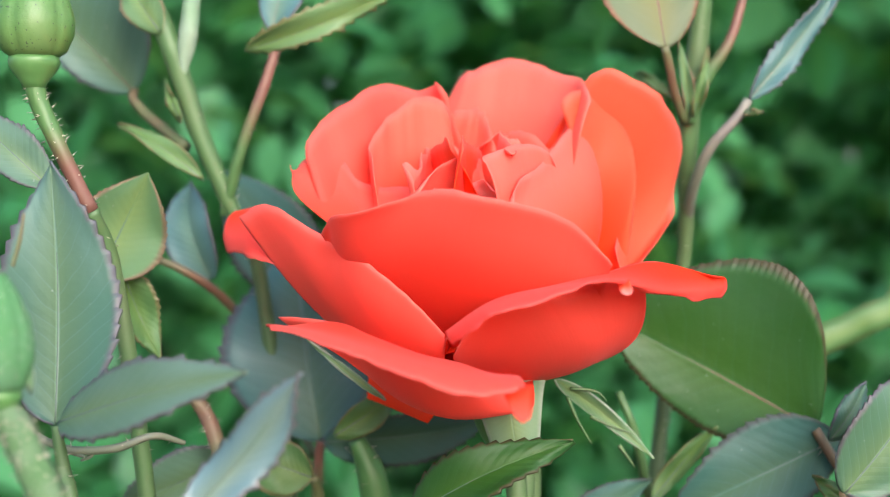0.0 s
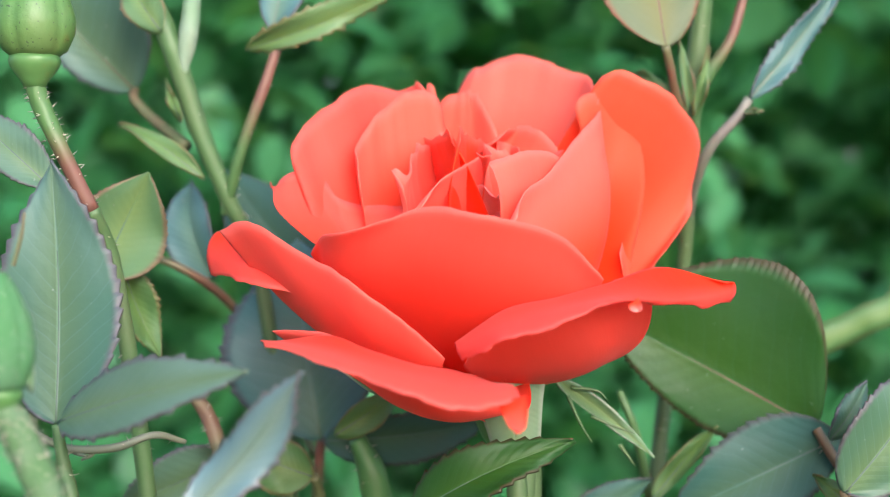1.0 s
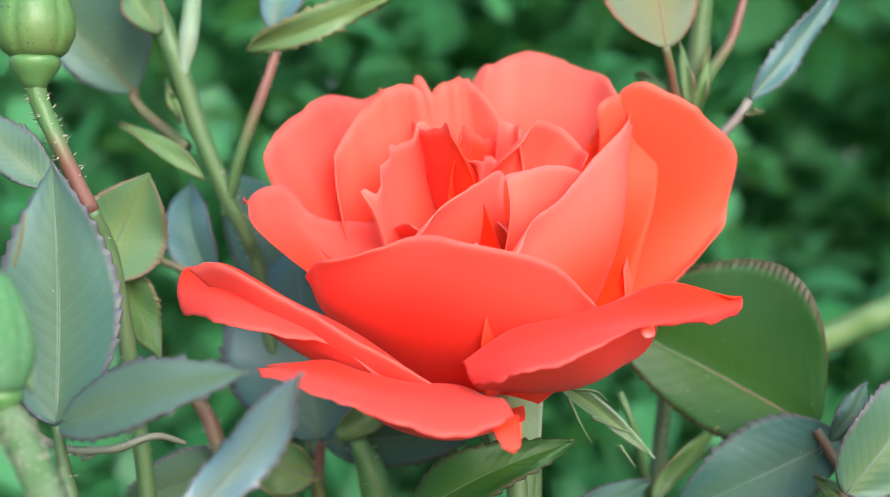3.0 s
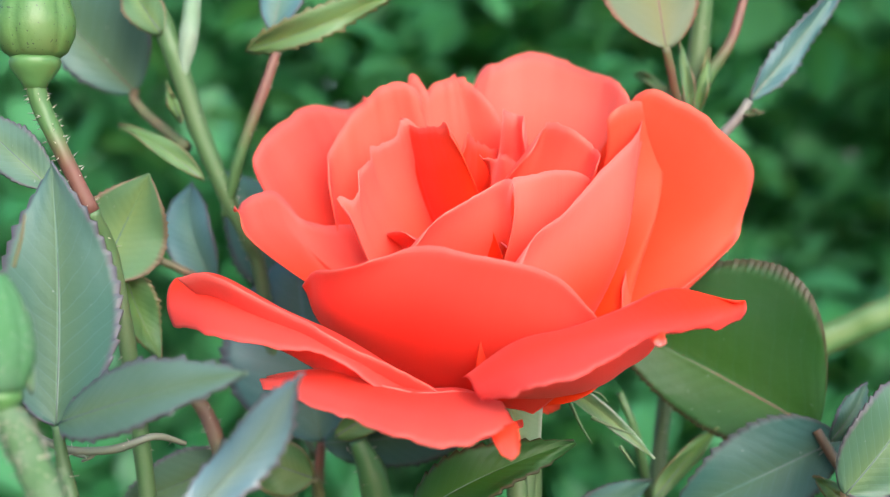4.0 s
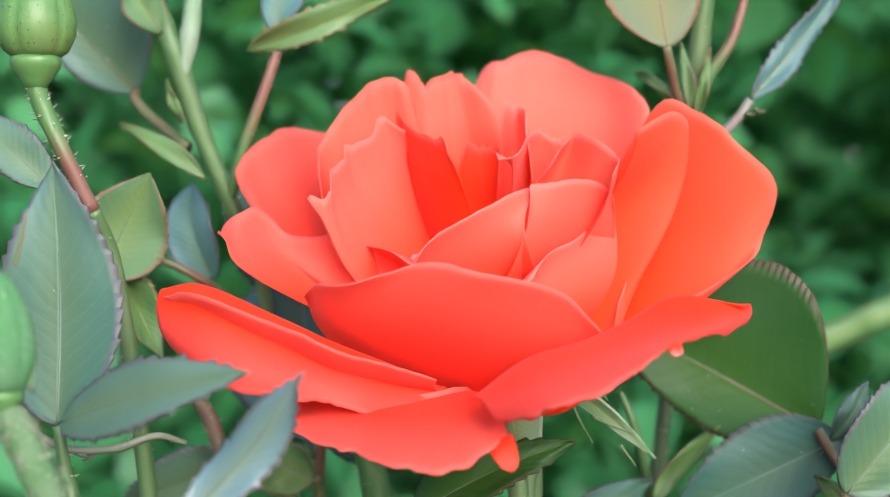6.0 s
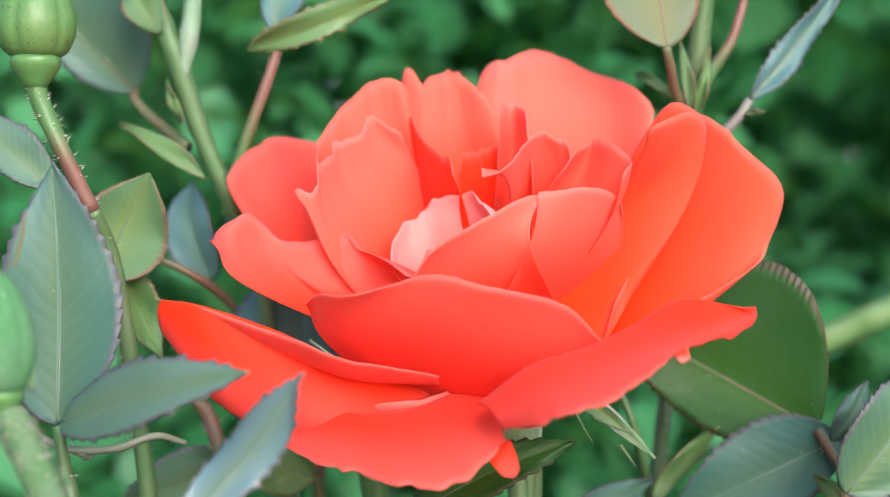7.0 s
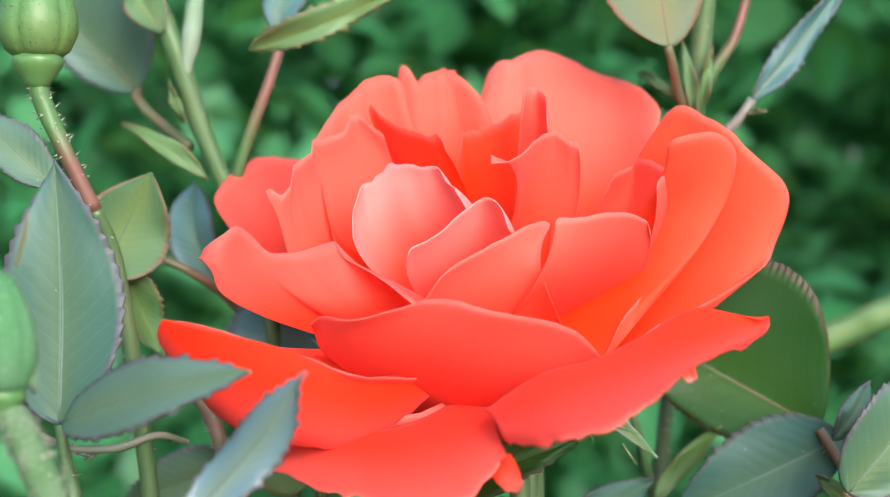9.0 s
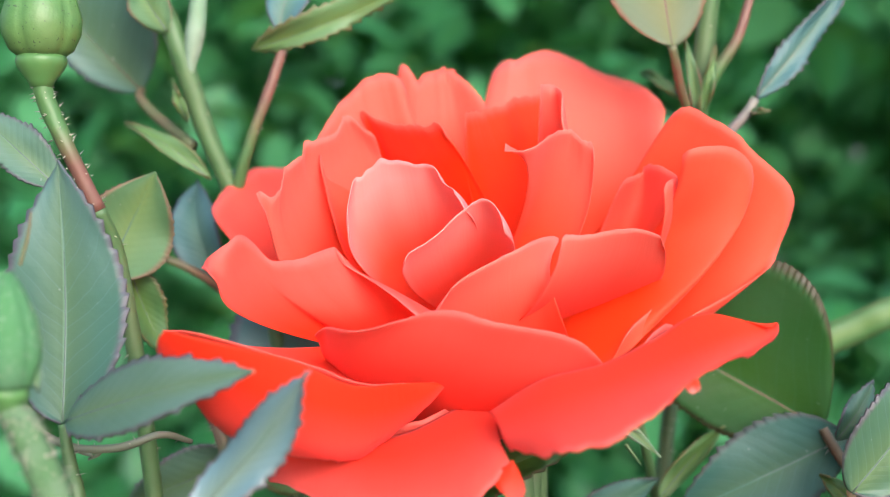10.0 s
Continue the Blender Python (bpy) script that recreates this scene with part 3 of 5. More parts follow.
leaf("small narrow green leaf", (36.9, 26.0, -44.6), (48.1, 24.0, -31.3), 2.2, 1.6, LEAF_FRESH, tall, bend=-2, fold=18, teeth=0)
leaf("blue-green leaf tip", (19.4, 20.0, -48.6), (36.7, 24.0, -40.8), 3.5, 3.5, LEAF_SHADE, tall, fold=10, stalk=((26.0, 28.0, -55.1), (37.5, 38.0, -63.4)))

dark = shoot("rose shoot with a large dark leaf on a red stalk", ((74.9, 14.0, -78.4), (72.7, 13.0, -52.1), (68.6, 12.0, -40.2), (65.4, 13.0, -35.0), (63.1, 14.0, -30.8)), (1.6, 1.3, 1.0, 0.9, 0.8), STEM_RED, 10, 0.9, 10)
leaf("large dark green leaf with reddish rim", (64.1, 18.0, -31.3), (27.0, 28.0, -10.9), 9.5, 22.0, LEAF_DARK, dark, roll=-6, bend=-3, fold=10, teeth=34, stalk_mat=STEM_RED)
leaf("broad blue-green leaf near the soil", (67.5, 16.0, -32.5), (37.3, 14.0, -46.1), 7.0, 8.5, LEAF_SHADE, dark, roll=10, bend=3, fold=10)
leaf("grey-green leaf with purple toothed rim", (62.3, -8.0, -38.2), (77.9, -4.0, -18.2), 7.5, 7.5, LEAF_MIST, dark, roll=10, fold=10, stalk=((64.9, -2.0, -42.8), (72.0, 12.0, -52.4)))
leaf("small young pointed leaf", (63.5, 6.0, -31.6), (70.1, 8.0, -22.1), 2.2, 2.2, LEAF_GREY, dark, fold=20, teeth=11)
leaf("small leafy stipule", (67.0, 6.0, -42.8), (61.1, 8.0, -37.7), 1.6, 1.6, LEAF_FRESH, dark, fold=20, teeth=0)


def grass_blade():
    holder = thing("grass_blade", "long light green arching blade of grass", "grass", at=(230.0, 120.0, -705.0))
    pts = [Vector(q) for q in ((230, 120, -705), (215, 105, -400), (170, 80, -120), (110, 66, -8), (88.9, 60.0, -12.7), (81.2, 60.0, -15.9), (72.7, 60.0, -20.1), (61.9, 60.0, -28.6))]
    line = smooth_line(pts, 60)
    grid = []
    for i, p in enumerate(line):
        d = (line[min(i + 1, 59)] - line[max(i - 1, 0)]).normalized()
        side = d.cross(Vector((0.1, -1, 0.15))).normalized()
        w = 2.9 * min(1.0, (59 - i) / 10 + 0.1)
        grid.append([(p + side * w * c + Vector((0, 0.7 * c * c, 0)) - Vector((230, 120, -705))) * MM for c in (-1, -0.5, 0, 0.5, 1)])
    part("blade", shell(grid, 0.3 * MM), LEAF_FRESH, holder)


grass_blade()

ROSE_AT = (8.5, 4.0, -22.5)


def petal(parent, net, mat, lip=1.0, wave=0.6, ragged=0.1, bevelled=0.06, rim=((0.0, 0.0), (1.0, 0.0)), label="", rows=28, cols=66):
    """A rose petal from a cage of four rows of six, claw first, smooth across its columns: cupped sheet with a rolled, waved rim whose points and notches are (place along it, millimetres). Its origin is at the claw."""
    cage = np.array(net)
    seed = cage[3, 1].sum()
    small = min(1.0, float(np.linalg.norm(cage[3, 5] - cage[3, 0])) / 32.0)
    wave, lip = wave * small, lip * small

    def blend(t, n):
        return np.array([math.comb(n, k) * t ** k * (1 - t) ** (n - k) for k in range(n + 1)])

    def across(u):
        f = u * 5
        k = min(int(f), 4)
        f -= k
        w = np.zeros(8)
        w[k:k + 4] = (-f + 2 * f * f - f ** 3, 2 - 5 * f * f + 3 * f ** 3, f + 4 * f * f - 3 * f ** 3, f ** 3 - f * f)
        w[1] += 2 * w[0]
        w[2] -= w[0]
        w[6] += 2 * w[7]
        w[5] -= w[7]
        return w[1:7] / 2

    def bevel(j):
        s = max(0.0, abs(2 * j / (cols - 1) - 1) - 0.8) / 0.2
        return 1 - bevelled * (1 - math.sqrt(max(0.0, 1 - s * s)))

    g = np.array([[np.einsum("i,j,ijk->k", blend(i / (rows - 1) * bevel(j), 3), across(j / (cols - 1)), cage) for j in range(cols)] for i in range(rows)])
    rise = np.gradient(g, axis=0)
    rise /= np.linalg.norm(rise, axis=2, keepdims=True) + 1e-9
    nrm = np.cross(np.gradient(g, axis=1), np.gradient(g, axis=0))
    nrm /= np.linalg.norm(nrm, axis=2, keepdims=True) + 1e-9
    grid = []
    for i in range(rows):
        v = i / (rows - 1)
        row = []
        for j in range(cols):
            u = j / (cols - 1)
            roll = max(0.0, (v - 0.72) / 0.28)
            side = max(0.0, abs(u - 0.5) * 2 - 0.9) / 0.1 * v
            ripple = 0.55 * wave * v * v * noise.noise(Vector((u * 4.0, v * 1.5, seed))) + 0.25 * wave * v ** 4 * noise.noise(Vector((u * 13.0, v * 2, seed)))
            scallop = v ** 3 * float(np.interp(u, [q[0] for q in rim], [q[1] for q in rim])) + v ** 4 * (wave * 0.9 * noise.noise(Vector((u * 5.0, 3.1, seed))) + (0.1 + ragged) * small * noise.noise(Vector((u * 22.0, 7.7, seed))))
            fold = 0.4 * wave * v * math.sin(math.pi * v) * noise.noise(Vector((u * 5.0, 0.4, seed)))
            row.append((Vector(g[i, j]) + Vector(rise[i, j]) * scallop + Vector(nrm[i, j]) * (ripple + fold + lip * (roll * roll + 0.25 * side))) * MM)
        grid.append(row)
    ob = part("petal", shell(grid, 0.14 * MM), mat, parent, label)
    return ob


def torn_flap(parent, at, along, across, length, half, mat, label):
    """A small torn tatter hanging from a petal's rim."""
    at, along, across = Vector(at), Vector(along), Vector(across)
    face = along.cross(across)
    grid = []
    for i in range(9):
        v = i / 8
        w = half * (1 - v * v) ** 0.4 + 0.25
        grid.append([(at + along * length * v + across * w * c + face * (0.5 * math.sin(v * 4 + c) + 0.4 * c * c)) * MM for c in (-1, -0.5, 0, 0.5, 1)])
    return part("torn_flap", shell(grid, 0.2 * MM), mat, parent, label)


rose = thing("rose_flower", "coral-red garden rose opening from half to full bloom", "flower", at=ROSE_AT)
front = petal(rose, (((-8.6, 0.5, 1.7), (-5.2, 0.3, 0.9), (-1.9, 0.1, 0.2), (1.3, -0.1, -0.3), (4.6, -0.2, -0.8), (7.8, -0.4, -1.1)),
              ((-26.3, -9.5, 13.1), (-19.0, -15.7, 10.6), (-9.2, -19.2, 8.7), (1.4, -19.3, 7.3), (11.4, -16.4, 6.0), (19.8, -11.0, 5.1)),
              ((-22.9, -17.0, 17.1), (-18.5, -26.0, 16.9), (-8.9, -29.4, 16.8), (1.9, -29.6, 15.8), (12.0, -24.8, 14.4), (20.0, -16.1, 12.2)),
              ((-20.4, -22.0, 20.5), (-13.6, -30.9, 22.3), (-3.2, -29.8, 24.8), (6.3, -30.8, 23.9), (14.2, -25.5, 22.0), (21.5, -17.5, 15.8))),
              PETAL_CORAL, lip=1.3, wave=0.6, ragged=0.15, bevelled=0.05, rim=((0, -0.0), (0.02, -0.0), (0.15, 0.0), (0.32, -0.0), (0.5, 0.0), (0.7, -0.1), (0.87, 0.1), (1, -0.0)))
left_outer_claw = petal(rose, (((-1.3, 0.8, 0.2), (-0.9, 0.5, 0.0), (-0.5, 0.1, -0.0), (0.0, -0.2, -0.1), (0.5, -0.5, -0.3), (1.1, -0.8, -0.5)),
              ((-19.0, -4.3, 4.0), (-18.9, -9.1, 3.1), (-16.9, -12.4, 2.5), (-13.3, -13.8, 1.7), (-8.6, -13.5, 0.7), (-3.4, -11.7, -0.4)),
              ((-31.3, -9.4, 10.8), (-29.9, -16.2, 9.8), (-25.4, -20.4, 7.7), (-19.6, -22.5, 5.6), (-12.9, -21.4, 3.5), (-5.9, -18.1, 1.1)),
              ((-42.5, -15.7, 21.8), (-36.0, -21.4, 21.7), (-26.0, -24.1, 16.3), (-18.4, -26.8, 12.0), (-11.2, -24.5, 8.4), (-4.8, -20.3, 4.2))),
              PETAL_CORAL, lip=0.3, wave=0.6, ragged=0.15, bevelled=0.00, rim=((0, -0.0), (0.15, 0.1), (0.32, -0.0), (0.5, 0.0), (0.75, -0.0), (1, -0.0)))
left_outer = petal(rose, (((-18.7, 9.2, 5.1), (-14.6, 4.2, 5.7), (-4.5, -1.2, 2.2), (3.1, -6.8, -1.4), (11.6, -9.4, -3.2), (19.4, -11.2, -5.5)),
              ((-19.5, 10.0, 3.2), (-14.4, 2.1, 1.5), (-6.3, -4.2, -1.6), (2.6, -8.8, -4.4), (11.7, -11.2, -5.5), (19.4, -11.7, -4.6)),
              ((-18.7, 9.5, 0.6), (-13.7, -0.1, -3.6), (-6.3, -7.0, -6.2), (2.4, -11.2, -7.9), (11.8, -12.7, -8.1), (19.6, -12.4, -4.9)),
              ((-17.2, 9.8, -3.1), (-12.1, -1.3, -10.4), (-3.9, -9.0, -11.6), (2.6, -12.9, -11.7), (12.3, -13.2, -11.3), (20.1, -12.3, -6.3))),
              PETAL_ROSY, lip=1.1, wave=1.0, ragged=0.80, bevelled=0.00, rim=((0, 0.0), (0.15, 0.0), (0.32, 0.0), (0.5, -0.0), (0.75, 0.0), (1, -0.0)))
lower_front_claw = petal(rose, (((-2.7, 1.1, 0.1), (-1.6, 0.6, -0.2), (-0.5, 0.2, -0.3), (0.6, -0.3, -0.4), (1.6, -0.7, -0.4), (2.7, -1.2, -0.3)),
              ((-20.2, -5.6, 0.6), (-15.3, -12.4, -2.0), (-10.2, -17.0, -3.3), (-4.9, -19.2, -3.3), (0.5, -18.7, -2.5), (5.2, -16.3, -1.2)),
              ((-28.5, -12.4, 4.1), (-22.0, -21.1, 1.8), (-16.2, -27.2, 0.3), (-9.6, -29.7, -0.1), (-2.9, -27.5, 0.2), (2.9, -21.3, -0.2)),
              ((-34.5, -18.0, 12.7), (-25.6, -23.9, 14.7), (-20.2, -29.4, 13.8), (-13.0, -31.9, 12.1), (-5.4, -27.7, 9.9), (1.1, -16.4, 2.5))),
              PETAL_CORAL, lip=0.2, wave=0.6, ragged=0.15, bevelled=0.00, rim=((0, 0.0), (0.15, 0.0), (0.35, -0.0), (0.55, 0.1), (0.7, -0.1), (0.87, 0.1), (1, -0.0)))
lower_front = petal(rose, (((-18.1, 5.0, -1.3), (-10.7, -2.5, 1.0), (-5.0, -6.5, 0.1), (2.5, -6.0, 0.1), (10.6, -1.3, 1.7), (18.6, 6.9, 0.8)),
              ((-19.6, 5.0, -1.0), (-11.5, -5.6, -0.9), (-4.0, -12.6, -1.8), (3.1, -15.3, -2.0), (9.5, -14.0, -0.8), (14.5, -9.6, 0.8)),
              ((-19.9, 1.4, -1.5), (-12.1, -10.6, -2.6), (-4.6, -19.5, -3.9), (2.1, -24.4, -4.6), (8.1, -25.0, -3.9), (12.9, -21.7, -0.9)),
              ((-18.8, -4.7, -2.6), (-12.7, -16.2, -4.4), (-6.6, -25.3, -6.3), (-0.5, -31.7, -7.7), (6.6, -33.5, -7.7), (13.6, -28.7, -3.9))),
              PETAL_CORAL, lip=0.9, wave=1.4, ragged=1.20, bevelled=0.00, rim=((0, -0.0), (0.15, 0.1), (0.35, 0.0), (0.55, 0.0), (0.7, 0.1), (0.87, 0.1), (1, 0.0)))
right_front_claw = petal(rose, (((-1.3, -0.7, -0.7), (-0.5, -0.4, -0.4), (0.1, -0.1, -0.3), (0.6, 0.2, -0.1), (1.1, 0.4, 0.3), (1.9, 0.7, 0.7)),
              ((-7.7, -12.8, 0.7), (1.8, -13.3, 0.7), (7.9, -12.4, 1.5), (11.5, -10.3, 2.5), (14.0, -7.2, 3.6), (15.8, -3.9, 4.9)),
              ((-11.0, -21.4, 3.1), (0.3, -22.8, 4.6), (8.4, -22.2, 6.2), (13.7, -19.0, 7.0), (17.9, -13.9, 8.4), (20.0, -9.0, 8.4)),
              ((-10.6, -26.1, 5.0), (-7.3, -28.5, 11.6), (-0.4, -29.5, 15.1), (4.7, -26.3, 15.0), (12.1, -20.2, 19.4), (16.5, -17.1, 18.7))),
              PETAL_CORAL, lip=0.3, wave=0.6, ragged=0.15, bevelled=0.00, rim=((0, 0.0), (0.22, -0.0), (0.45, 0.0), (0.7, -0.0), (0.9, 0.1), (1, -0.1)))
right_front = petal(rose, (((-19.1, -3.2, -8.7), (-10.7, -6.5, -3.9), (-2.8, -6.0, -1.5), (3.2, -1.7, 2.3), (9.4, 3.6, 6.8), (18.7, 6.5, 5.4)),
              ((-16.6, -9.0, -9.1), (-9.1, -12.5, -6.6), (-0.6, -11.3, -3.7), (7.4, -5.8, -0.1), (13.2, 2.5, 3.8), (19.6, 9.5, 7.0)),
              ((-14.5, -13.1, -10.9), (-6.9, -18.3, -9.6), (1.6, -17.3, -6.8), (10.3, -11.7, -3.0), (14.6, 0.2, 0.9), (19.7, 10.3, 6.5)),
              ((-12.9, -14.9, -14.3), (-3.5, -24.4, -13.3), (4.1, -23.6, -10.5), (8.9, -19.2, -6.1), (12.6, -3.6, -1.6), (19.4, 9.9, 3.0))),
              PETAL_ROSY, lip=0.9, wave=1.2, ragged=1.30, bevelled=0.00, rim=((0, 0.0), (0.18, 0.0), (0.38, -0.0), (0.56, 0.0), (0.72, 0.3), (0.86, 0.1), (1, 0.1)))
left_mid = petal(rose, (((-3.6, 1.1, 0.7), (-2.0, 0.7, 0.3), (-0.6, 0.1, 0.1), (0.8, -0.5, -0.1), (2.2, -1.2, -0.4), (3.6, -1.7, -0.6)),
              ((-32.2, -13.3, 10.5), (-23.5, -9.6, 8.9), (-16.8, -9.5, 6.8), (-9.6, -11.3, 5.6), (-2.1, -13.8, 5.1), (4.6, -15.0, 4.1)),
              ((-43.8, -19.5, 16.4), (-33.5, -14.6, 16.7), (-26.6, -13.2, 13.4), (-18.7, -14.0, 12.3), (-10.1, -16.2, 12.4), (-3.4, -21.3, 10.8)),
              ((-39.3, -12.4, 19.5), (-36.8, -9.9, 24.3), (-31.7, -9.4, 20.4), (-25.1, -7.9, 19.8), (-16.9, -8.2, 20.7), (-11.7, -26.3, 17.0))),
              PETAL_CORAL, lip=2.4, wave=1.2, ragged=0.15, bevelled=0.06, rim=((0, 0.1), (0.15, -0.3), (0.25, 0.3), (0.42, -0.1), (0.58, 0.0), (0.75, 0.1), (1, 0.0)))
left_back = petal(rose, (((-4.2, -4.9, -2.6), (-2.5, -2.9, -1.5), (-0.9, -1.0, -0.5), (0.8, 0.9, 0.5), (2.5, 2.9, 1.5), (4.2, 4.9, 2.6)),
              ((-24.4, -5.0, 6.0), (-22.8, 1.0, 9.7), (-19.5, 6.8, 12.8), (-15.0, 12.5, 15.5), (-9.4, 17.0, 17.7), (-3.4, 19.9, 19.3)),
              ((-34.5, 0.9, 19.6), (-33.6, 7.1, 23.8), (-30.6, 13.2, 27.5), (-26.3, 20.3, 30.0), (-20.4, 23.8, 31.5), (-14.9, 24.0, 32.1)),
              ((-39.8, 6.2, 35.1), (-38.6, 10.8, 38.5), (-34.7, 17.0, 42.6), (-31.8, 26.1, 45.1), (-26.5, 27.5, 44.5), (-24.4, 23.7, 44.9))),
              PETAL_CORAL, lip=-1.9, wave=2.0, ragged=0.15, bevelled=0.06, rim=((0, -0.0), (0.18, 0.1), (0.35, -0.4), (0.45, 0.4), (0.52, -0.0), (0.68, -0.1), (0.88, 0.0), (1, 0.0)))
inner_left_back = petal(rose, (((-3.0, -2.7, -3.0), (-1.8, -1.6, -1.8), (-0.6, -0.5, -0.6), (0.6, 0.6, 0.6), (1.8, 1.6, 1.8), (3.0, 2.6, 3.0)),
              ((-19.1, -6.9, 3.5), (-18.0, -2.3, 7.4), (-15.3, 1.9, 12.1), (-11.6, 4.8, 16.6), (-7.3, 6.1, 19.7), (-2.8, 5.6, 20.5)),
              ((-25.7, -6.4, 16.6), (-25.3, -1.3, 20.6), (-22.8, 3.0, 26.2), (-19.1, 5.3, 31.1), (-14.7, 5.5, 33.9), (-9.9, 3.7, 33.8)),
              ((-26.6, -4.1, 32.4), (-26.4, -0.7, 35.5), (-24.0, 1.8, 40.9), (-21.1, 2.4, 44.9), (-18.0, 2.2, 46.9), (-13.8, 1.5, 47.5))),
              PETAL_INNER, lip=-1.5, wave=2.0, ragged=0.15, bevelled=0.06, rim=((0, 0.0), (0.25, -0.0), (0.5, 0.0), (0.75, -0.0), (0.95, 0.0), (1, 0.0)))
back_top_mid = petal(rose, (((-6.9, 1.2, -0.3), (-4.1, 0.8, -0.1), (-1.4, 0.3, -0.0), (1.4, -0.2, 0.1), (4.1, -0.7, 0.2), (6.9, -1.2, 0.3)),
              ((-16.5, 12.1, 16.1), (-11.6, 12.5, 16.6), (-7.1, 13.1, 16.6), (-2.2, 12.9, 16.8), (3.8, 11.0, 16.6), (11.6, 7.3, 15.0)),
              ((-16.9, 17.8, 33.5), (-12.5, 17.8, 32.6), (-8.9, 19.3, 32.9), (-5.4, 19.7, 33.4), (-1.2, 18.1, 32.5), (5.7, 13.9, 29.6)),
              ((-16.0, 19.9, 51.6), (-12.1, 17.8, 47.2), (-8.9, 18.9, 48.5), (-6.6, 19.9, 49.5), (-5.7, 19.6, 48.1), (-1.5, 16.7, 44.2))),
              PETAL_INNER, lip=-2.8, wave=2.0, ragged=0.15, bevelled=0.06, rim=((0, 0.0), (0.25, -0.1), (0.5, 0.0), (0.7, -0.0), (0.9, 0.0), (1, 0.0)))
back_top_right = petal(rose, (((-7.8, 1.2, -1.0), (-4.7, 0.7, -0.6), (-1.6, 0.2, -0.2), (1.6, -0.2, 0.2), (4.7, -0.7, 0.6), (7.8, -1.2, 1.1)),
              ((-12.9, 14.9, 15.4), (-4.9, 15.8, 17.7), (3.1, 16.4, 18.6), (10.8, 15.8, 19.0), (17.9, 13.1, 18.9), (23.7, 8.8, 18.7)),
              ((-7.7, 22.7, 34.0), (-0.7, 23.8, 36.0), (6.7, 25.8, 37.0), (14.0, 25.7, 36.6), (20.9, 22.6, 35.0), (26.2, 15.8, 33.3)),
              ((-3.2, 26.6, 53.3), (1.6, 26.0, 52.9), (7.6, 28.9, 54.5), (13.8, 28.7, 53.0), (19.9, 26.6, 48.9), (25.2, 17.4, 44.4))),
              PETAL_SOFT, lip=-1.9, wave=1.4, ragged=0.15, bevelled=0.06, rim=((0, 0.0), (0.2, -0.0), (0.42, 0.0), (0.62, 0.0), (0.78, 0.0), (1, 0.0)))
right_back = petal(rose, (((0.4, 2.2, 2.1), (0.2, 1.3, 1.3), (0.1, 0.4, 0.4), (-0.1, -0.5, -0.4), (-0.2, -1.3, -1.2), (-0.4, -2.1, -2.1)),
              ((14.4, 6.1, 20.5), (18.7, 5.4, 20.4), (22.2, 2.0, 16.4), (22.8, -2.7, 10.0), (19.8, -7.5, 2.7), (13.2, -10.7, -3.9)),
              ((22.7, 5.1, 33.8), (28.5, 4.0, 34.1), (34.8, -0.0, 29.3), (38.1, -3.7, 20.5), (33.4, -8.7, 10.2), (22.3, -12.5, 1.8)),
              ((26.6, 1.2, 44.3), (30.1, -1.3, 44.0), (37.6, -5.3, 39.9), (46.6, -3.5, 30.6), (40.2, -6.5, 19.0), (25.9, -12.2, 12.2))),
              PETAL_BACKLIT, lip=-1.5, wave=1.4, ragged=0.15, bevelled=0.06, rim=((0, -0.0), (0.12, 0.1), (0.25, -0.1), (0.4, 0.0), (0.58, 0.0), (0.75, -0.0), (0.92, 0.0), (1, 0.0)))
right_second = petal(rose, (((1.1, 4.6, 5.3), (0.7, 2.7, 3.2), (0.4, 0.8, 1.1), (-0.1, -1.0, -1.0), (-0.7, -2.7, -3.2), (-1.1, -4.5, -5.3)),
              ((13.4, 7.3, 21.4), (15.8, 4.4, 19.2), (16.8, 1.0, 15.5), (15.8, -2.6, 10.0), (12.3, -7.0, 2.5), (7.4, -12.0, -7.3)),
              ((19.0, 1.5, 30.3), (24.2, 1.4, 30.2), (26.7, 0.1, 26.9), (25.8, -1.6, 20.7), (20.9, -3.7, 12.2), (13.5, -9.3, 0.5)),
              ((18.5, -9.5, 38.8), (26.7, -3.8, 40.8), (30.3, -0.0, 37.2), (29.2, 1.4, 30.4), (24.4, 5.0, 21.2), (15.3, -2.5, 10.2))),
              PETAL_BACKLIT, lip=-1.9, wave=0.6, ragged=0.15, bevelled=0.06, rim=((0, -0.0), (0.2, 0.0), (0.4, -0.0), (0.6, -0.0), (0.8, 0.0), (1, 0.0)))
right_inner = petal(rose, (((-3.6, -4.6, -3.8), (-2.1, -2.8, -2.3), (-0.4, -1.0, -0.9), (1.4, 0.7, 0.5), (3.1, 2.5, 1.9), (4.7, 4.0, 3.4)),
              ((-3.9, -19.0, -2.3), (1.2, -16.6, 1.3), (7.2, -12.7, 5.6), (13.3, -7.7, 10.6), (17.8, -2.2, 15.7), (18.8, 2.8, 20.3)),
              ((0.1, -23.1, 5.6), (4.7, -21.0, 9.6), (10.3, -16.9, 14.5), (16.1, -11.5, 20.9), (20.2, -5.4, 28.1), (19.0, 1.1, 34.8)),
              ((3.0, -23.9, 14.6), (5.7, -20.0, 19.4), (9.0, -14.8, 24.1), (12.7, -8.9, 31.4), (17.0, -3.2, 40.7), (16.8, 4.5, 51.2))),
              PETAL_SOFT, lip=2.3, wave=0.6, ragged=0.15, bevelled=0.06, rim=((0, 0.0), (0.33, -0.0), (0.66, 0.0), (1, 0.1)))
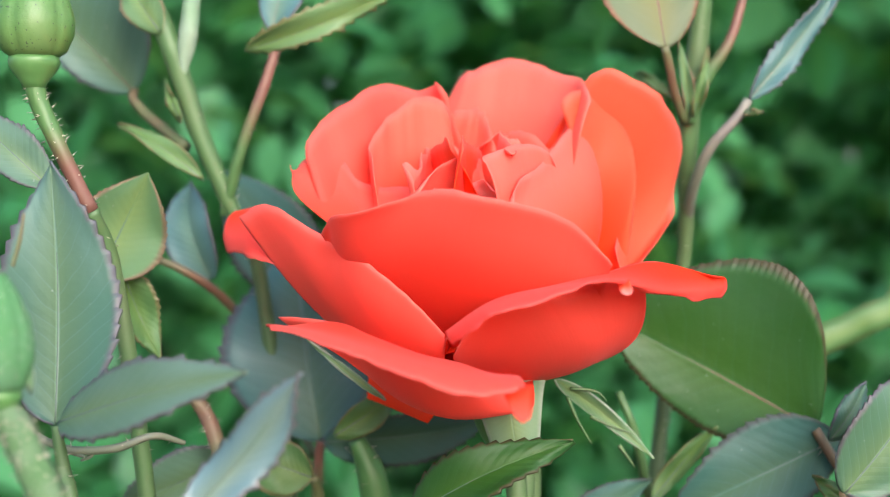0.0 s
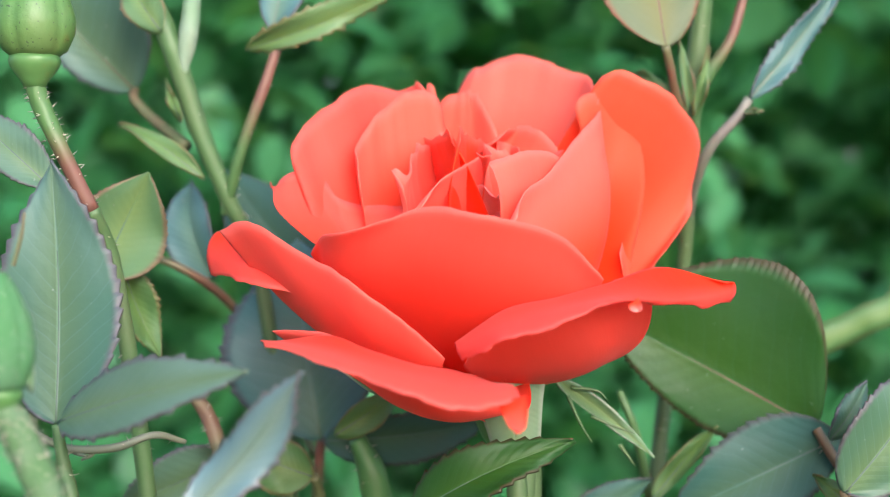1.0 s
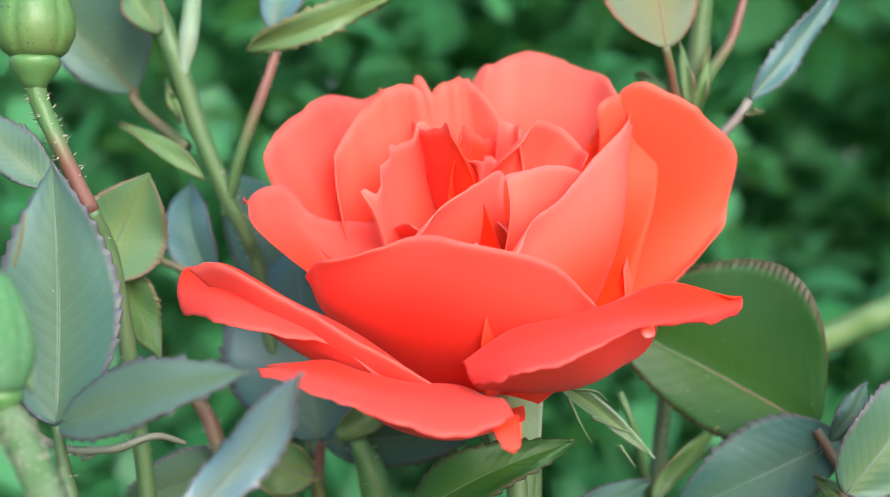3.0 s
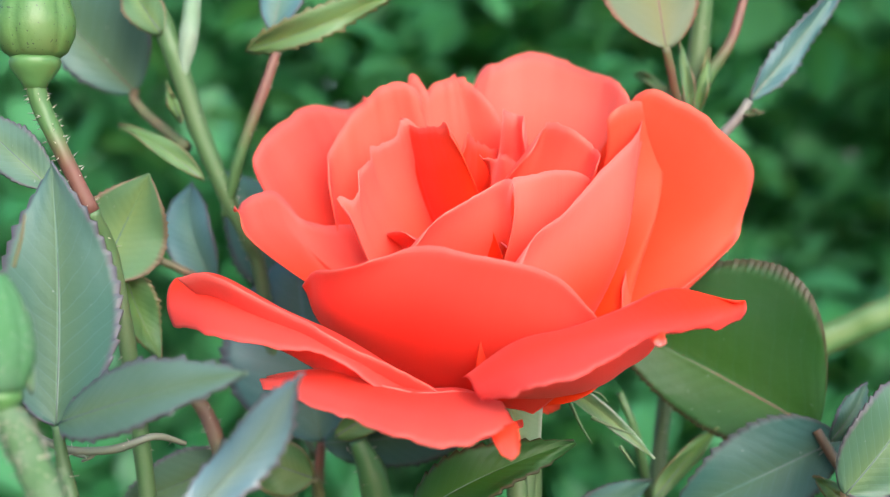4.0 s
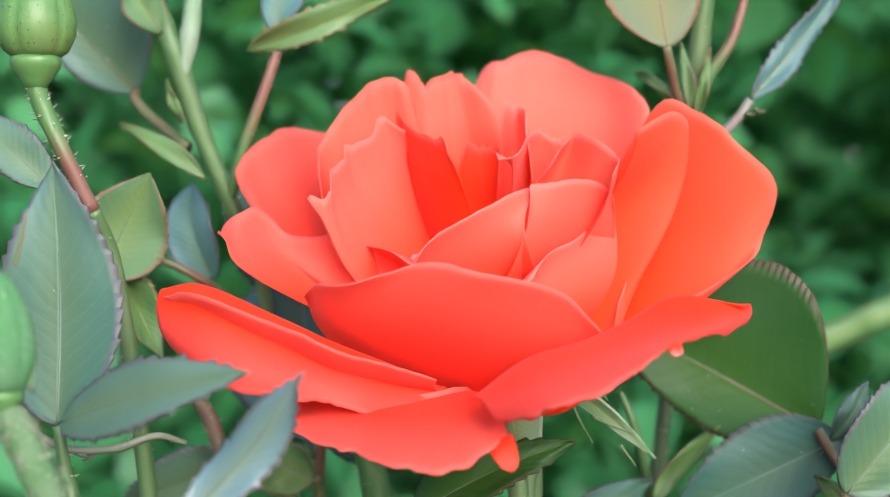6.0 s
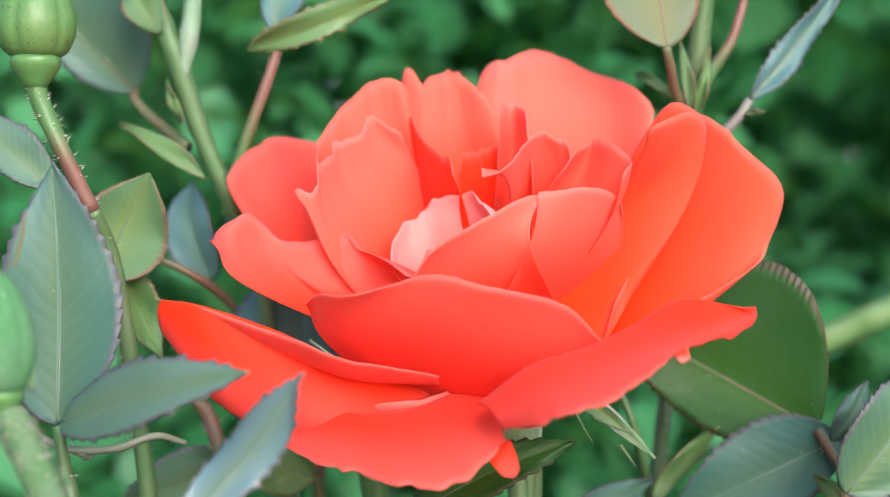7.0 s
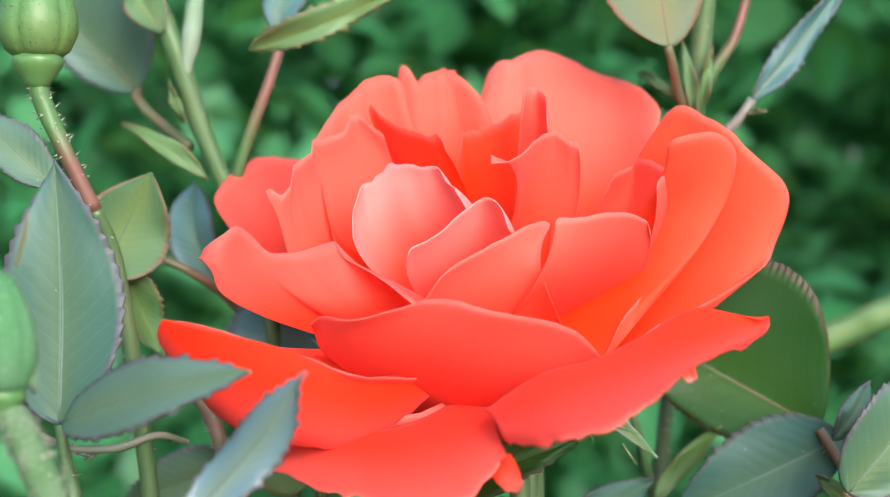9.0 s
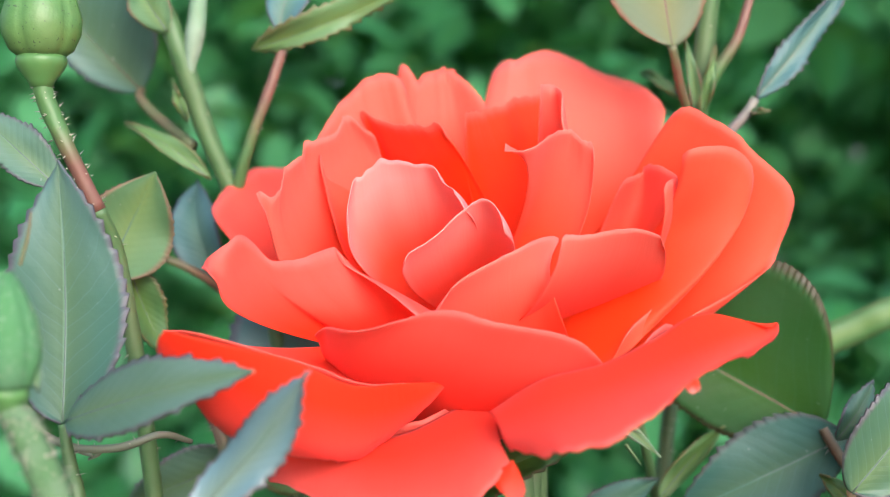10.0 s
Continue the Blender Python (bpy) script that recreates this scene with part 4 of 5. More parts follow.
centre_front = petal(rose, (((-6.8, -2.1, -3.8), (-4.1, -1.3, -2.3), (-1.4, -0.4, -0.8), (1.3, 0.3, 0.7), (3.9, 1.0, 2.2), (6.5, 1.4, 3.6)),
              ((-17.7, -16.7, -1.9), (-11.6, -16.2, 1.9), (-5.0, -15.2, 5.5), (1.4, -14.3, 8.9), (7.3, -14.5, 12.0), (12.0, -17.3, 14.8)),
              ((-12.9, -24.7, 8.1), (-8.8, -24.6, 11.0), (-4.3, -24.0, 13.7), (0.3, -23.2, 16.1), (4.2, -23.2, 18.2), (6.6, -25.7, 19.4)),
              ((-5.5, -30.6, 18.2), (-3.9, -29.1, 20.3), (-1.5, -27.1, 22.3), (1.5, -24.4, 24.2), (4.5, -20.3, 26.3), (7.1, -14.4, 27.2))),
              PETAL_SOFT, lip=1.5, wave=0.6, ragged=0.15, bevelled=0.06, rim=((0, -0.0), (0.3, -0.0), (0.65, -0.0), (1, 0.0)))
centre_right = petal(rose, (((-7.3, -3.0, -0.9), (-4.4, -1.8, -0.5), (-1.4, -0.6, -0.2), (1.5, 0.5, 0.2), (4.5, 1.6, 0.5), (7.5, 2.7, 0.9)),
              ((-9.7, -22.8, 7.5), (-4.0, -19.1, 8.4), (2.3, -15.3, 9.4), (8.8, -11.5, 10.2), (15.1, -7.9, 10.8), (20.8, -4.7, 11.0)),
              ((-2.3, -28.8, 17.5), (1.0, -26.1, 18.1), (5.3, -23.0, 18.9), (10.0, -19.6, 19.6), (14.3, -16.6, 19.6), (17.4, -14.3, 19.1)),
              ((-3.5, -24.6, 27.0), (-0.6, -24.9, 27.2), (3.4, -23.9, 28.1), (7.7, -22.1, 28.5), (11.2, -20.7, 27.7), (12.5, -19.9, 27.0))),
              PETAL_SOFT, lip=1.5, wave=0.6, ragged=0.15, bevelled=0.06, rim=((0, 0.0), (0.25, -0.0), (0.55, 0.0), (0.8, -0.0), (1, 0.0)))
inner_curl_left = petal(rose, (((-1.2, -1.7, -1.3), (-0.7, -1.0, -0.8), (-0.2, -0.3, -0.3), (0.3, 0.3, 0.3), (0.7, 1.0, 0.8), (1.2, 1.7, 1.4)),
              ((-17.9, -11.4, 3.1), (-17.4, -8.7, 4.7), (-15.1, -4.3, 8.2), (-11.7, 1.0, 12.4), (-7.5, 5.7, 16.3), (-3.0, 8.4, 18.4)),
              ((-26.7, -13.1, 13.3), (-26.4, -10.8, 14.8), (-24.4, -6.1, 18.8), (-20.7, 0.1, 23.7), (-15.8, 5.5, 27.9), (-10.4, 8.0, 29.2)),
              ((-30.6, -10.4, 26.1), (-29.8, -10.3, 27.1), (-29.2, -7.5, 30.7), (-26.2, -1.9, 34.9), (-21.9, 3.7, 38.3), (-16.6, 5.9, 38.3))),
              PETAL_SOFT, lip=2.8, wave=2.8, ragged=1.60, bevelled=0.06, rim=((0, 0.0), (0.2, 0.0), (0.4, 0.0), (0.6, -0.0), (0.8, 0.0), (1, 0.0)))
inner_fold_back_left = petal(rose, (((-1.7, 1.7, 0.8), (-1.0, 1.0, 0.5), (-0.3, 0.3, 0.2), (0.3, -0.3, -0.2), (1.0, -1.0, -0.5), (1.7, -1.7, -0.8)),
              ((-12.5, 4.4, 15.0), (-10.9, 1.3, 13.5), (-8.7, -2.0, 11.7), (-6.0, -5.0, 10.0), (-2.9, -7.6, 8.5), (0.2, -9.4, 7.4)),
              ((-16.0, 4.1, 27.2), (-14.5, 0.6, 25.1), (-12.3, -3.3, 22.9), (-9.6, -6.9, 21.0), (-6.7, -9.6, 19.7), (-4.0, -11.2, 18.9)),
              ((-15.8, 4.6, 39.3), (-14.3, 1.4, 36.5), (-12.2, -2.9, 34.0), (-9.9, -6.9, 32.5), (-7.9, -10.1, 31.8), (-6.7, -11.8, 31.5))),
              PETAL_HOLLOW, lip=2.3, wave=1.0, ragged=0.50, bevelled=0.06, rim=((0, 0.0), (0.5, -0.0), (1, 0.0)))
inner_fold_back_right = petal(rose, (((-1.8, -1.4, -0.9), (-1.1, -0.8, -0.6), (-0.4, -0.3, -0.2), (0.4, 0.3, 0.2), (1.1, 0.9, 0.6), (1.8, 1.4, 1.0)),
              ((-6.7, -9.1, 7.2), (-1.5, -4.8, 9.1), (2.8, -1.1, 10.8), (6.0, 1.9, 12.3), (8.3, 4.4, 13.7), (10.0, 6.1, 14.9)),
              ((-6.9, -10.6, 18.9), (-2.1, -6.2, 20.4), (2.1, -2.2, 21.7), (5.7, 1.6, 23.2), (8.6, 5.0, 24.7), (11.0, 8.1, 26.1)),
              ((-8.3, -10.2, 31.2), (-5.8, -7.2, 32.0), (-3.0, -3.8, 32.7), (0.9, 0.1, 33.6), (4.6, 4.8, 34.8), (8.0, 10.4, 35.9))),
              PETAL_HOLLOW, lip=1.9, wave=1.0, ragged=0.50, bevelled=0.06, rim=((0, 0.0), (0.4, 0.0), (0.7, -0.0), (1, 0.0)))
inner_tip = petal(rose, (((-1.6, 1.6, 1.0), (-1.0, 0.9, 0.6), (-0.3, 0.3, 0.2), (0.3, -0.3, -0.2), (1.0, -0.9, -0.6), (1.6, -1.6, -1.0)),
              ((0.4, 1.7, 16.1), (1.9, 2.3, 15.7), (3.5, 2.1, 15.2), (4.9, 0.8, 14.5), (6.0, -1.7, 13.4), (6.6, -4.9, 11.6)),
              ((2.8, 0.0, 30.0), (4.1, 2.4, 29.9), (5.7, 3.2, 29.7), (7.2, 2.0, 29.1), (7.9, -1.4, 28.0), (7.8, -6.4, 25.8)),
              ((3.2, -1.3, 44.1), (4.3, 2.2, 43.9), (6.0, 3.8, 43.8), (7.7, 2.8, 43.2), (8.2, -1.3, 42.3), (7.4, -8.0, 40.3))),
              PETAL_SOFT, lip=2.8, wave=0.6, ragged=0.15, bevelled=0.06, rim=((0, 0.0), (0.35, 0.0), (0.7, 0.0), (1, 0.0)))
inner_fold_right = petal(rose, (((-0.7, 0.2, 1.3), (-0.9, 0.1, 0.6), (-0.4, 0.1, 0.3), (0.5, 0.1, 0.1), (1.5, 0.1, -0.1), (2.5, -0.0, -0.2)),
              ((5.2, -5.5, 21.0), (2.8, -5.1, 16.2), (4.0, -3.8, 14.2), (7.2, -3.2, 13.0), (10.6, -4.0, 11.5), (12.6, -5.3, 10.0)),
              ((3.2, -12.7, 29.4), (2.9, -10.8, 25.6), (5.1, -7.5, 25.0), (8.7, -6.0, 24.4), (12.2, -7.0, 22.7), (13.9, -8.8, 21.0)),
              ((-5.9, -21.2, 30.4), (-1.6, -17.3, 30.2), (2.7, -11.9, 33.1), (6.3, -9.0, 34.2), (9.3, -9.3, 33.0), (10.9, -9.5, 32.6))),
              PETAL_SOFT, lip=1.5, wave=0.6, ragged=0.50, bevelled=0.06, rim=((0, 0.0), (0.5, -0.0), (1, 0.0)))
inner_curl_right = petal(rose, (((-2.3, 1.0, -0.2), (-1.4, 0.6, -0.1), (-0.5, 0.2, -0.0), (0.5, -0.2, 0.0), (1.4, -0.6, 0.1), (2.3, -1.0, 0.2)),
              ((0.1, -1.4, 9.8), (4.3, -1.1, 11.0), (8.5, -1.8, 11.3), (12.0, -3.3, 11.0), (14.3, -5.6, 10.5), (15.0, -8.1, 9.9)),
              ((7.8, -6.0, 20.4), (11.3, -3.2, 22.1), (15.0, -2.9, 22.4), (18.6, -5.0, 21.7), (21.2, -8.0, 20.1), (21.4, -12.9, 18.9)),
              ((13.9, -10.1, 31.1), (16.1, -4.3, 32.8), (18.3, -3.0, 33.2), (21.6, -6.6, 32.3), (25.3, -9.1, 28.9), (25.3, -16.7, 27.5))),
              PETAL_INNER, lip=2.8, wave=0.6, ragged=0.50, bevelled=0.06, rim=((0, 0.0), (0.3, -0.0), (0.6, 0.0), (0.85, -0.0), (1, 0.0)))
heart_pink = petal(rose, (((-1.1, -0.1, -0.4), (-0.7, -0.1, -0.2), (-0.2, -0.0, -0.1), (0.2, 0.1, 0.1), (0.7, 0.1, 0.3), (1.1, 0.2, 0.4)),
              ((-12.9, -11.0, 3.3), (-11.9, -11.4, 6.4), (-7.8, -11.2, 8.7), (-2.6, -10.9, 9.9), (1.9, -10.5, 10.0), (4.2, -10.9, 8.4)),
              ((-18.6, -18.0, 8.2), (-17.3, -17.1, 13.9), (-11.9, -16.9, 17.3), (-5.2, -17.4, 18.2), (-0.0, -17.9, 17.0), (2.1, -19.6, 14.2)),
              ((-20.9, -22.1, 13.5), (-18.5, -17.0, 22.1), (-13.4, -17.3, 25.2), (-7.1, -19.9, 25.2), (-2.9, -22.0, 22.0), (-1.5, -25.4, 19.0))),
              PETAL_PINK, lip=1.9, wave=4.0, ragged=0.80, bevelled=0.06, rim=((0, 0.0), (0.16, 0.5), (0.24, -0.9), (0.34, 0.3), (0.5, 0.5), (0.58, -0.7), (0.68, 0.4), (0.82, -0.4), (1, 0.2)), label="pale pink inner petal")
heart_front = petal(rose, (((-1.2, -0.1, -0.2), (-0.7, -0.1, -0.1), (-0.2, -0.0, -0.0), (0.2, 0.0, 0.0), (0.7, 0.1, 0.1), (1.2, 0.2, 0.2)),
              ((-9.8, -13.1, 3.2), (-6.3, -13.0, 4.5), (-2.6, -12.8, 5.9), (0.9, -12.5, 7.0), (4.0, -12.4, 7.0), (6.4, -12.2, 5.5)),
              ((-13.0, -23.1, 7.5), (-8.7, -21.9, 9.3), (-4.0, -21.0, 11.8), (0.5, -20.7, 13.6), (4.0, -21.4, 13.3), (6.3, -22.9, 10.4)),
              ((-13.8, -30.5, 12.5), (-9.9, -27.3, 13.9), (-4.9, -24.9, 17.2), (-0.4, -24.2, 19.9), (2.7, -26.9, 19.3), (3.9, -31.7, 15.5))),
              PETAL_PINK, lip=2.3, wave=0.6, ragged=0.15, bevelled=0.06, rim=((0, 0.0), (0.25, -0.0), (0.55, 0.0), (0.75, -0.0), (1, 0.0)), label="pale pink inner petal")
torn_flap(right_front, (10.4, -11.0, -3.2), (0.35, 0.27, -0.90), (0.94, -0.05, 0.30), 1.8, 0.7, PETAL_PINK, "pale torn tatter")
torn_flap(lower_front, (12.3, -28.4, -4.8), (0.37, -0.30, -0.88), (0.93, 0.02, 0.37), 4.6, 1.6, PETAL_CORAL, "torn strip of the petal")


def rose_foot():
    """What carries the flower: stalk to the soil, hip and drooping sepals."""
    part("stalk", tube(((9.1, 8.0, -24.0), (11.4, 8.0, -33.2), (12.4, 8.0, -51.1), (14.1, 14.0, -83.2), (10, 25, -705)), (3.2, 1.8, 1.8, 2.2, 3.0), 14, 60, ROSE_AT), STEM_GREEN, rose)
    hip = lathe([(-9.0, 2.0), (-6.5, 3.6), (-3.5, 4.9), (0.0, 5.2), (2.5, 4.2)], 28, ROSE_AT)
    part("hip", hip, HIP_GREEN, rose).location = (0.001, 0.002, -0.002)
    grid = []
    for i in range(15):
        v = i / 14
        mid, half = Vector((9.6 + 1.7 * v, -7.0 + 2.0 * v, -20.5 - 12.0 * v)), 6.2 - 2.6 * v ** 0.8
        grid.append([(mid + Vector((half * c, 1.6 * abs(c) ** 1.5 + 0.25 * noise.noise(Vector((c * 3, v * 4, 2.0))), 0.7 * noise.noise(Vector((c * 4.0, 9.0, 1.0))) * v ** 6)) - Vector(ROSE_AT)) * MM for c in [k / 6 - 1 for k in range(13)]])
    part("sepal", shell(grid, 0.4 * MM), SEPAL, rose, "broad pale sepal with a withered blunt end")
    for base, tip, left, right, bend, roll in (((18.0, 4.0, -21.4), (34.5, 8.0, -34.4), 1.6, 1.5, -3, 10),
                                               ((-9.7, 4.0, -24.8), (-22.8, 6.0, -15.0), 0.6, 0.6, 2, 0)):
        bm, spine = leaf_blade(base, tip, left, right, roll, bend, 14, 0, 0.3, left, ROSE_AT)
        part("sepal", bm, SEPAL, rose, "pale drooping sepal")
    for line in (((20.1, 5.0, -24.4), (22.0, 5.0, -28.6), (24.1, 5.0, -32.1)), ((24.0, 6.0, -27.8), (27.7, 6.0, -29.4), (31.3, 6.0, -30.7)), ((28.8, 7.0, -32.6), (30.2, 7.0, -34.5), (31.4, 7.0, -36.1)), ((20.6, 5.0, -23.0), (24.8, 5.0, -23.5), (26.7, 5.0, -25.2))):
        part("sepal_fringe", tube(line, (0.35, 0.25, 0.08), 6, 14, ROSE_AT), STEM_GREEN, rose)


rose_foot()


def motions():
    """The flower opens: every petal swings out about its claw."""
    mm = MM
    walk(front, [(0, pose(0.10 * mm, -5.50 * mm, 3.74 * mm, -4.5, -0.7, -17.2)),
             (1, pose(-1.76 * mm, -5.01 * mm, 0.94 * mm, -4.9, -1.7, -14.9)),
             (2.5, pose(-2.33 * mm, -4.49 * mm, -1.34 * mm, -3.4, -0.9, -15.9)),
             (4, pose(-3.63 * mm, -5.30 * mm, -3.49 * mm, -3.0, -0.5, -13.2)),
             (5, pose(-3.86 * mm, -5.76 * mm, -3.67 * mm, -1.6, -0.2, -12.3)),
             (7.5, pose(-4.09 * mm, -5.76 * mm, -5.82 * mm, 1.8, 1.8, -10.1)),
             (8.5, pose(-4.02 * mm, -5.65 * mm, -6.98 * mm, 2.4, 1.9, -9.7)),
             (9.5, pose(-3.70 * mm, -6.07 * mm, -8.91 * mm, 3.0, 1.9, -9.9)),
             (10, pose(-3.62 * mm, -6.18 * mm, -9.40 * mm, 3.1, 1.9, -9.9))])
    walk(left_outer_claw, [(0, pose(-2.93 * mm, -6.01 * mm, -4.64 * mm, -28.1, 7.9, -8.1)),
             (2.5, pose(-3.89 * mm, -9.11 * mm, -4.40 * mm, -8.2, 1.8, -1.9)),
             (5, pose(-5.47 * mm, -7.64 * mm, -0.75 * mm, 0.4, -5.1, 1.7)),
             (7.5, pose(-5.72 * mm, -2.94 * mm, 5.85 * mm, 14.2, -12.5, 2.8)),
             (9.5, pose(-10.85 * mm, -1.65 * mm, 8.10 * mm, 22.9, -13.8, 12.4)),
             (10, pose(-12.13 * mm, -1.33 * mm, 8.66 * mm, 25.0, -14.1, 14.8))])
    walk(left_outer, [(0, pose(-26.87 * mm, 6.64 * mm, 18.80 * mm, -42.2, 39.8, 12.6)),
             (2.5, pose(-29.49 * mm, -14.21 * mm, 10.79 * mm, -42.5, 38.8, 20.0)),
             (5, pose(-31.11 * mm, -20.90 * mm, 8.58 * mm, -40.2, 30.8, 24.3)),
             (7.5, pose(-30.29 * mm, -21.84 * mm, 9.42 * mm, 34.4, -13.3, 39.4)),
             (9.5, pose(-28.91 * mm, -37.81 * mm, 8.32 * mm, 40.7, -17.0, 45.3)),
             (10, pose(-28.56 * mm, -41.80 * mm, 8.04 * mm, 42.2, -17.9, 46.7))])
    walk(lower_front_claw, [(0, pose(2.55 * mm, -5.74 * mm, 3.82 * mm, 17.7, 3.3, -5.0)),
             (2.5, pose(0.45 * mm, -2.39 * mm, 1.95 * mm, 17.5, -3.8, -2.6)),
             (5, pose(-1.42 * mm, 5.09 * mm, -3.14 * mm, 8.1, -9.4, 3.6)),
             (7.5, pose(-2.93 * mm, 13.63 * mm, -2.64 * mm, 6.5, -25.6, 8.6)),
             (9.5, pose(-4.33 * mm, 10.35 * mm, -3.82 * mm, 6.3, -28.6, 10.4)),
             (10, pose(-4.69 * mm, 9.53 * mm, -4.11 * mm, 6.3, -29.3, 10.9))])
    walk(lower_front, [(0, pose(-15.38 * mm, -28.59 * mm, 6.90 * mm, -13.4, 19.6, 7.8)),
             (2.5, pose(-16.82 * mm, -25.61 * mm, 3.14 * mm, -10.8, 13.6, 7.9)),
             (5, pose(-16.51 * mm, -21.14 * mm, 0.67 * mm, -7.3, 6.4, 6.2)),
             (7.5, pose(-16.81 * mm, -17.38 * mm, -2.52 * mm, -2.3, -6.6, 5.1)),
             (9.5, pose(-17.40 * mm, -21.79 * mm, -4.48 * mm, -1.8, -9.5, 5.5)),
             (10, pose(-17.55 * mm, -22.89 * mm, -4.96 * mm, -1.7, -10.2, 5.5))])
    walk(right_front_claw, [(0, pose(4.02 * mm, -1.95 * mm, 1.17 * mm, 0.1, 5.6, -3.0)),
             (2.5, pose(4.83 * mm, -0.49 * mm, -0.15 * mm, 4.3, 5.2, 2.1)),
             (5, pose(5.06 * mm, -3.54 * mm, -0.37 * mm, 11.0, 4.5, 2.6)),
             (7.5, pose(2.43 * mm, -3.01 * mm, -0.91 * mm, 14.6, 7.6, 12.7)),
             (9.5, pose(2.32 * mm, -7.94 * mm, -0.90 * mm, 15.9, 5.2, 14.8)),
             (10, pose(2.29 * mm, -9.17 * mm, -0.90 * mm, 16.2, 4.6, 15.3))])
    walk(right_front, [(0, pose(11.46 * mm, -24.16 * mm, 15.77 * mm, -25.3, -1.0, -23.7)),
             (2.5, pose(13.72 * mm, -24.06 * mm, 12.83 * mm, -16.5, 1.9, -22.4)),
             (5, pose(13.80 * mm, -34.71 * mm, 10.44 * mm, -15.5, -1.7, -15.6)),
             (7.5, pose(15.40 * mm, -35.69 * mm, 8.80 * mm, -13.6, -2.9, -14.1)),
             (9.5, pose(16.10 * mm, -37.01 * mm, 7.44 * mm, -9.1, 0.2, -16.7)),
             (10, pose(16.27 * mm, -37.33 * mm, 7.09 * mm, -8.0, 1.0, -17.4))])
    walk(left_mid, [(0, pose(5.02 * mm, -2.19 * mm, 7.20 * mm, -22.4, 5.1, -13.8)),
             (2.5, pose(-2.42 * mm, 2.29 * mm, 1.07 * mm, -24.9, 6.5, -3.0)),
             (5, pose(-3.91 * mm, 8.02 * mm, 2.04 * mm, -14.2, 1.2, 4.6)),
             (7.5, pose(-6.35 * mm, 7.56 * mm, 3.06 * mm, -2.0, -2.5, 10.4)),
             (9.5, pose(-11.28 * mm, 6.02 * mm, 3.21 * mm, 7.2, -3.5, 21.0)),
             (10, pose(-12.51 * mm, 5.64 * mm, 3.24 * mm, 9.5, -3.7, 23.7))])
    walk(left_back, [(0, pose(1.68 * mm, -4.71 * mm, -1.16 * mm, 8.9, 10.3, -9.3)),
             (2.5, pose(-0.74 * mm, -0.31 * mm, 0.73 * mm, 7.7, 5.0, -5.4)),
             (5, pose(-3.86 * mm, 4.27 * mm, 2.71 * mm, -1.1, 1.4, -2.3)),
             (7.5, pose(-6.64 * mm, 6.13 * mm, 2.34 * mm, -5.6, -1.5, -2.4)),
             (9.5, pose(-6.92 * mm, 4.14 * mm, 3.25 * mm, -7.9, -7.1, -4.5)),
             (10, pose(-6.99 * mm, 3.64 * mm, 3.48 * mm, -8.5, -8.5, -5.0))])
    walk(inner_left_back, [(0, pose(-1.18 * mm, 3.06 * mm, -0.26 * mm, -11.2, 13.1, 19.9)),
             (2.5, pose(-2.62 * mm, 8.83 * mm, 1.33 * mm, -1.4, 5.7, 7.3)),
             (5, pose(-4.66 * mm, 10.38 * mm, 2.53 * mm, 2.1, 4.7, 1.5)),
             (7.5, pose(-6.72 * mm, 7.67 * mm, 3.51 * mm, -7.2, 6.4, 4.5)),
             (9.5, pose(-5.73 * mm, 6.21 * mm, 4.72 * mm, -8.8, 4.4, 6.3)),
             (10, pose(-5.48 * mm, 5.85 * mm, 5.02 * mm, -9.3, 3.9, 6.7))])
    walk(back_top_mid, [(0, pose(-16.47 * mm, 3.62 * mm, -4.45 * mm, 5.6, 14.7, -30.7)),
             (2.5, pose(-3.47 * mm, 4.44 * mm, 1.10 * mm, 6.5, 0.1, -16.2)),
             (5, pose(0.09 * mm, 4.09 * mm, 3.66 * mm, 2.9, -2.2, -4.1)),
             (7.5, pose(-2.47 * mm, 5.28 * mm, 5.96 * mm, -0.6, -1.3, -6.0)),
             (9.5, pose(-4.05 * mm, 5.57 * mm, 6.27 * mm, -1.1, -0.5, -5.0)),
             (10, pose(-4.44 * mm, 5.64 * mm, 6.34 * mm, -1.2, -0.3, -4.7))])
    walk(back_top_right, [(0, pose(-13.53 * mm, -4.36 * mm, 4.21 * mm, -4.7, -5.8, -24.9)),
             (2.5, pose(-7.72 * mm, 5.02 * mm, 3.54 * mm, -0.1, -5.1, -22.3)),
             (5, pose(-0.26 * mm, 4.56 * mm, 3.34 * mm, 0.9, -3.6, -7.6)),
             (7.5, pose(5.33 * mm, 5.77 * mm, 2.77 * mm, 2.7, -3.0, 3.3)),
             (9.5, pose(6.23 * mm, 6.63 * mm, 3.49 * mm, 1.5, -2.5, 4.4)),
             (10, pose(6.45 * mm, 6.85 * mm, 3.67 * mm, 1.2, -2.4, 4.7))])
    walk(right_back, [(0, pose(-7.86 * mm, 7.83 * mm, 7.18 * mm, 19.8, -7.7, 35.9)),
             (2.5, pose(-3.64 * mm, 12.46 * mm, 5.13 * mm, 24.2, -10.0, 21.3)),
             (5, pose(-1.44 * mm, 12.32 * mm, 3.73 * mm, 16.8, -2.2, 3.3)),
             (7.5, pose(0.75 * mm, 11.16 * mm, 2.36 * mm, 13.8, -0.3, -4.9)),
             (9.5, pose(0.98 * mm, 11.32 * mm, 2.05 * mm, 15.1, -0.3, -3.3)),
             (10, pose(1.04 * mm, 11.36 * mm, 1.97 * mm, 15.4, -0.2, -2.9))])
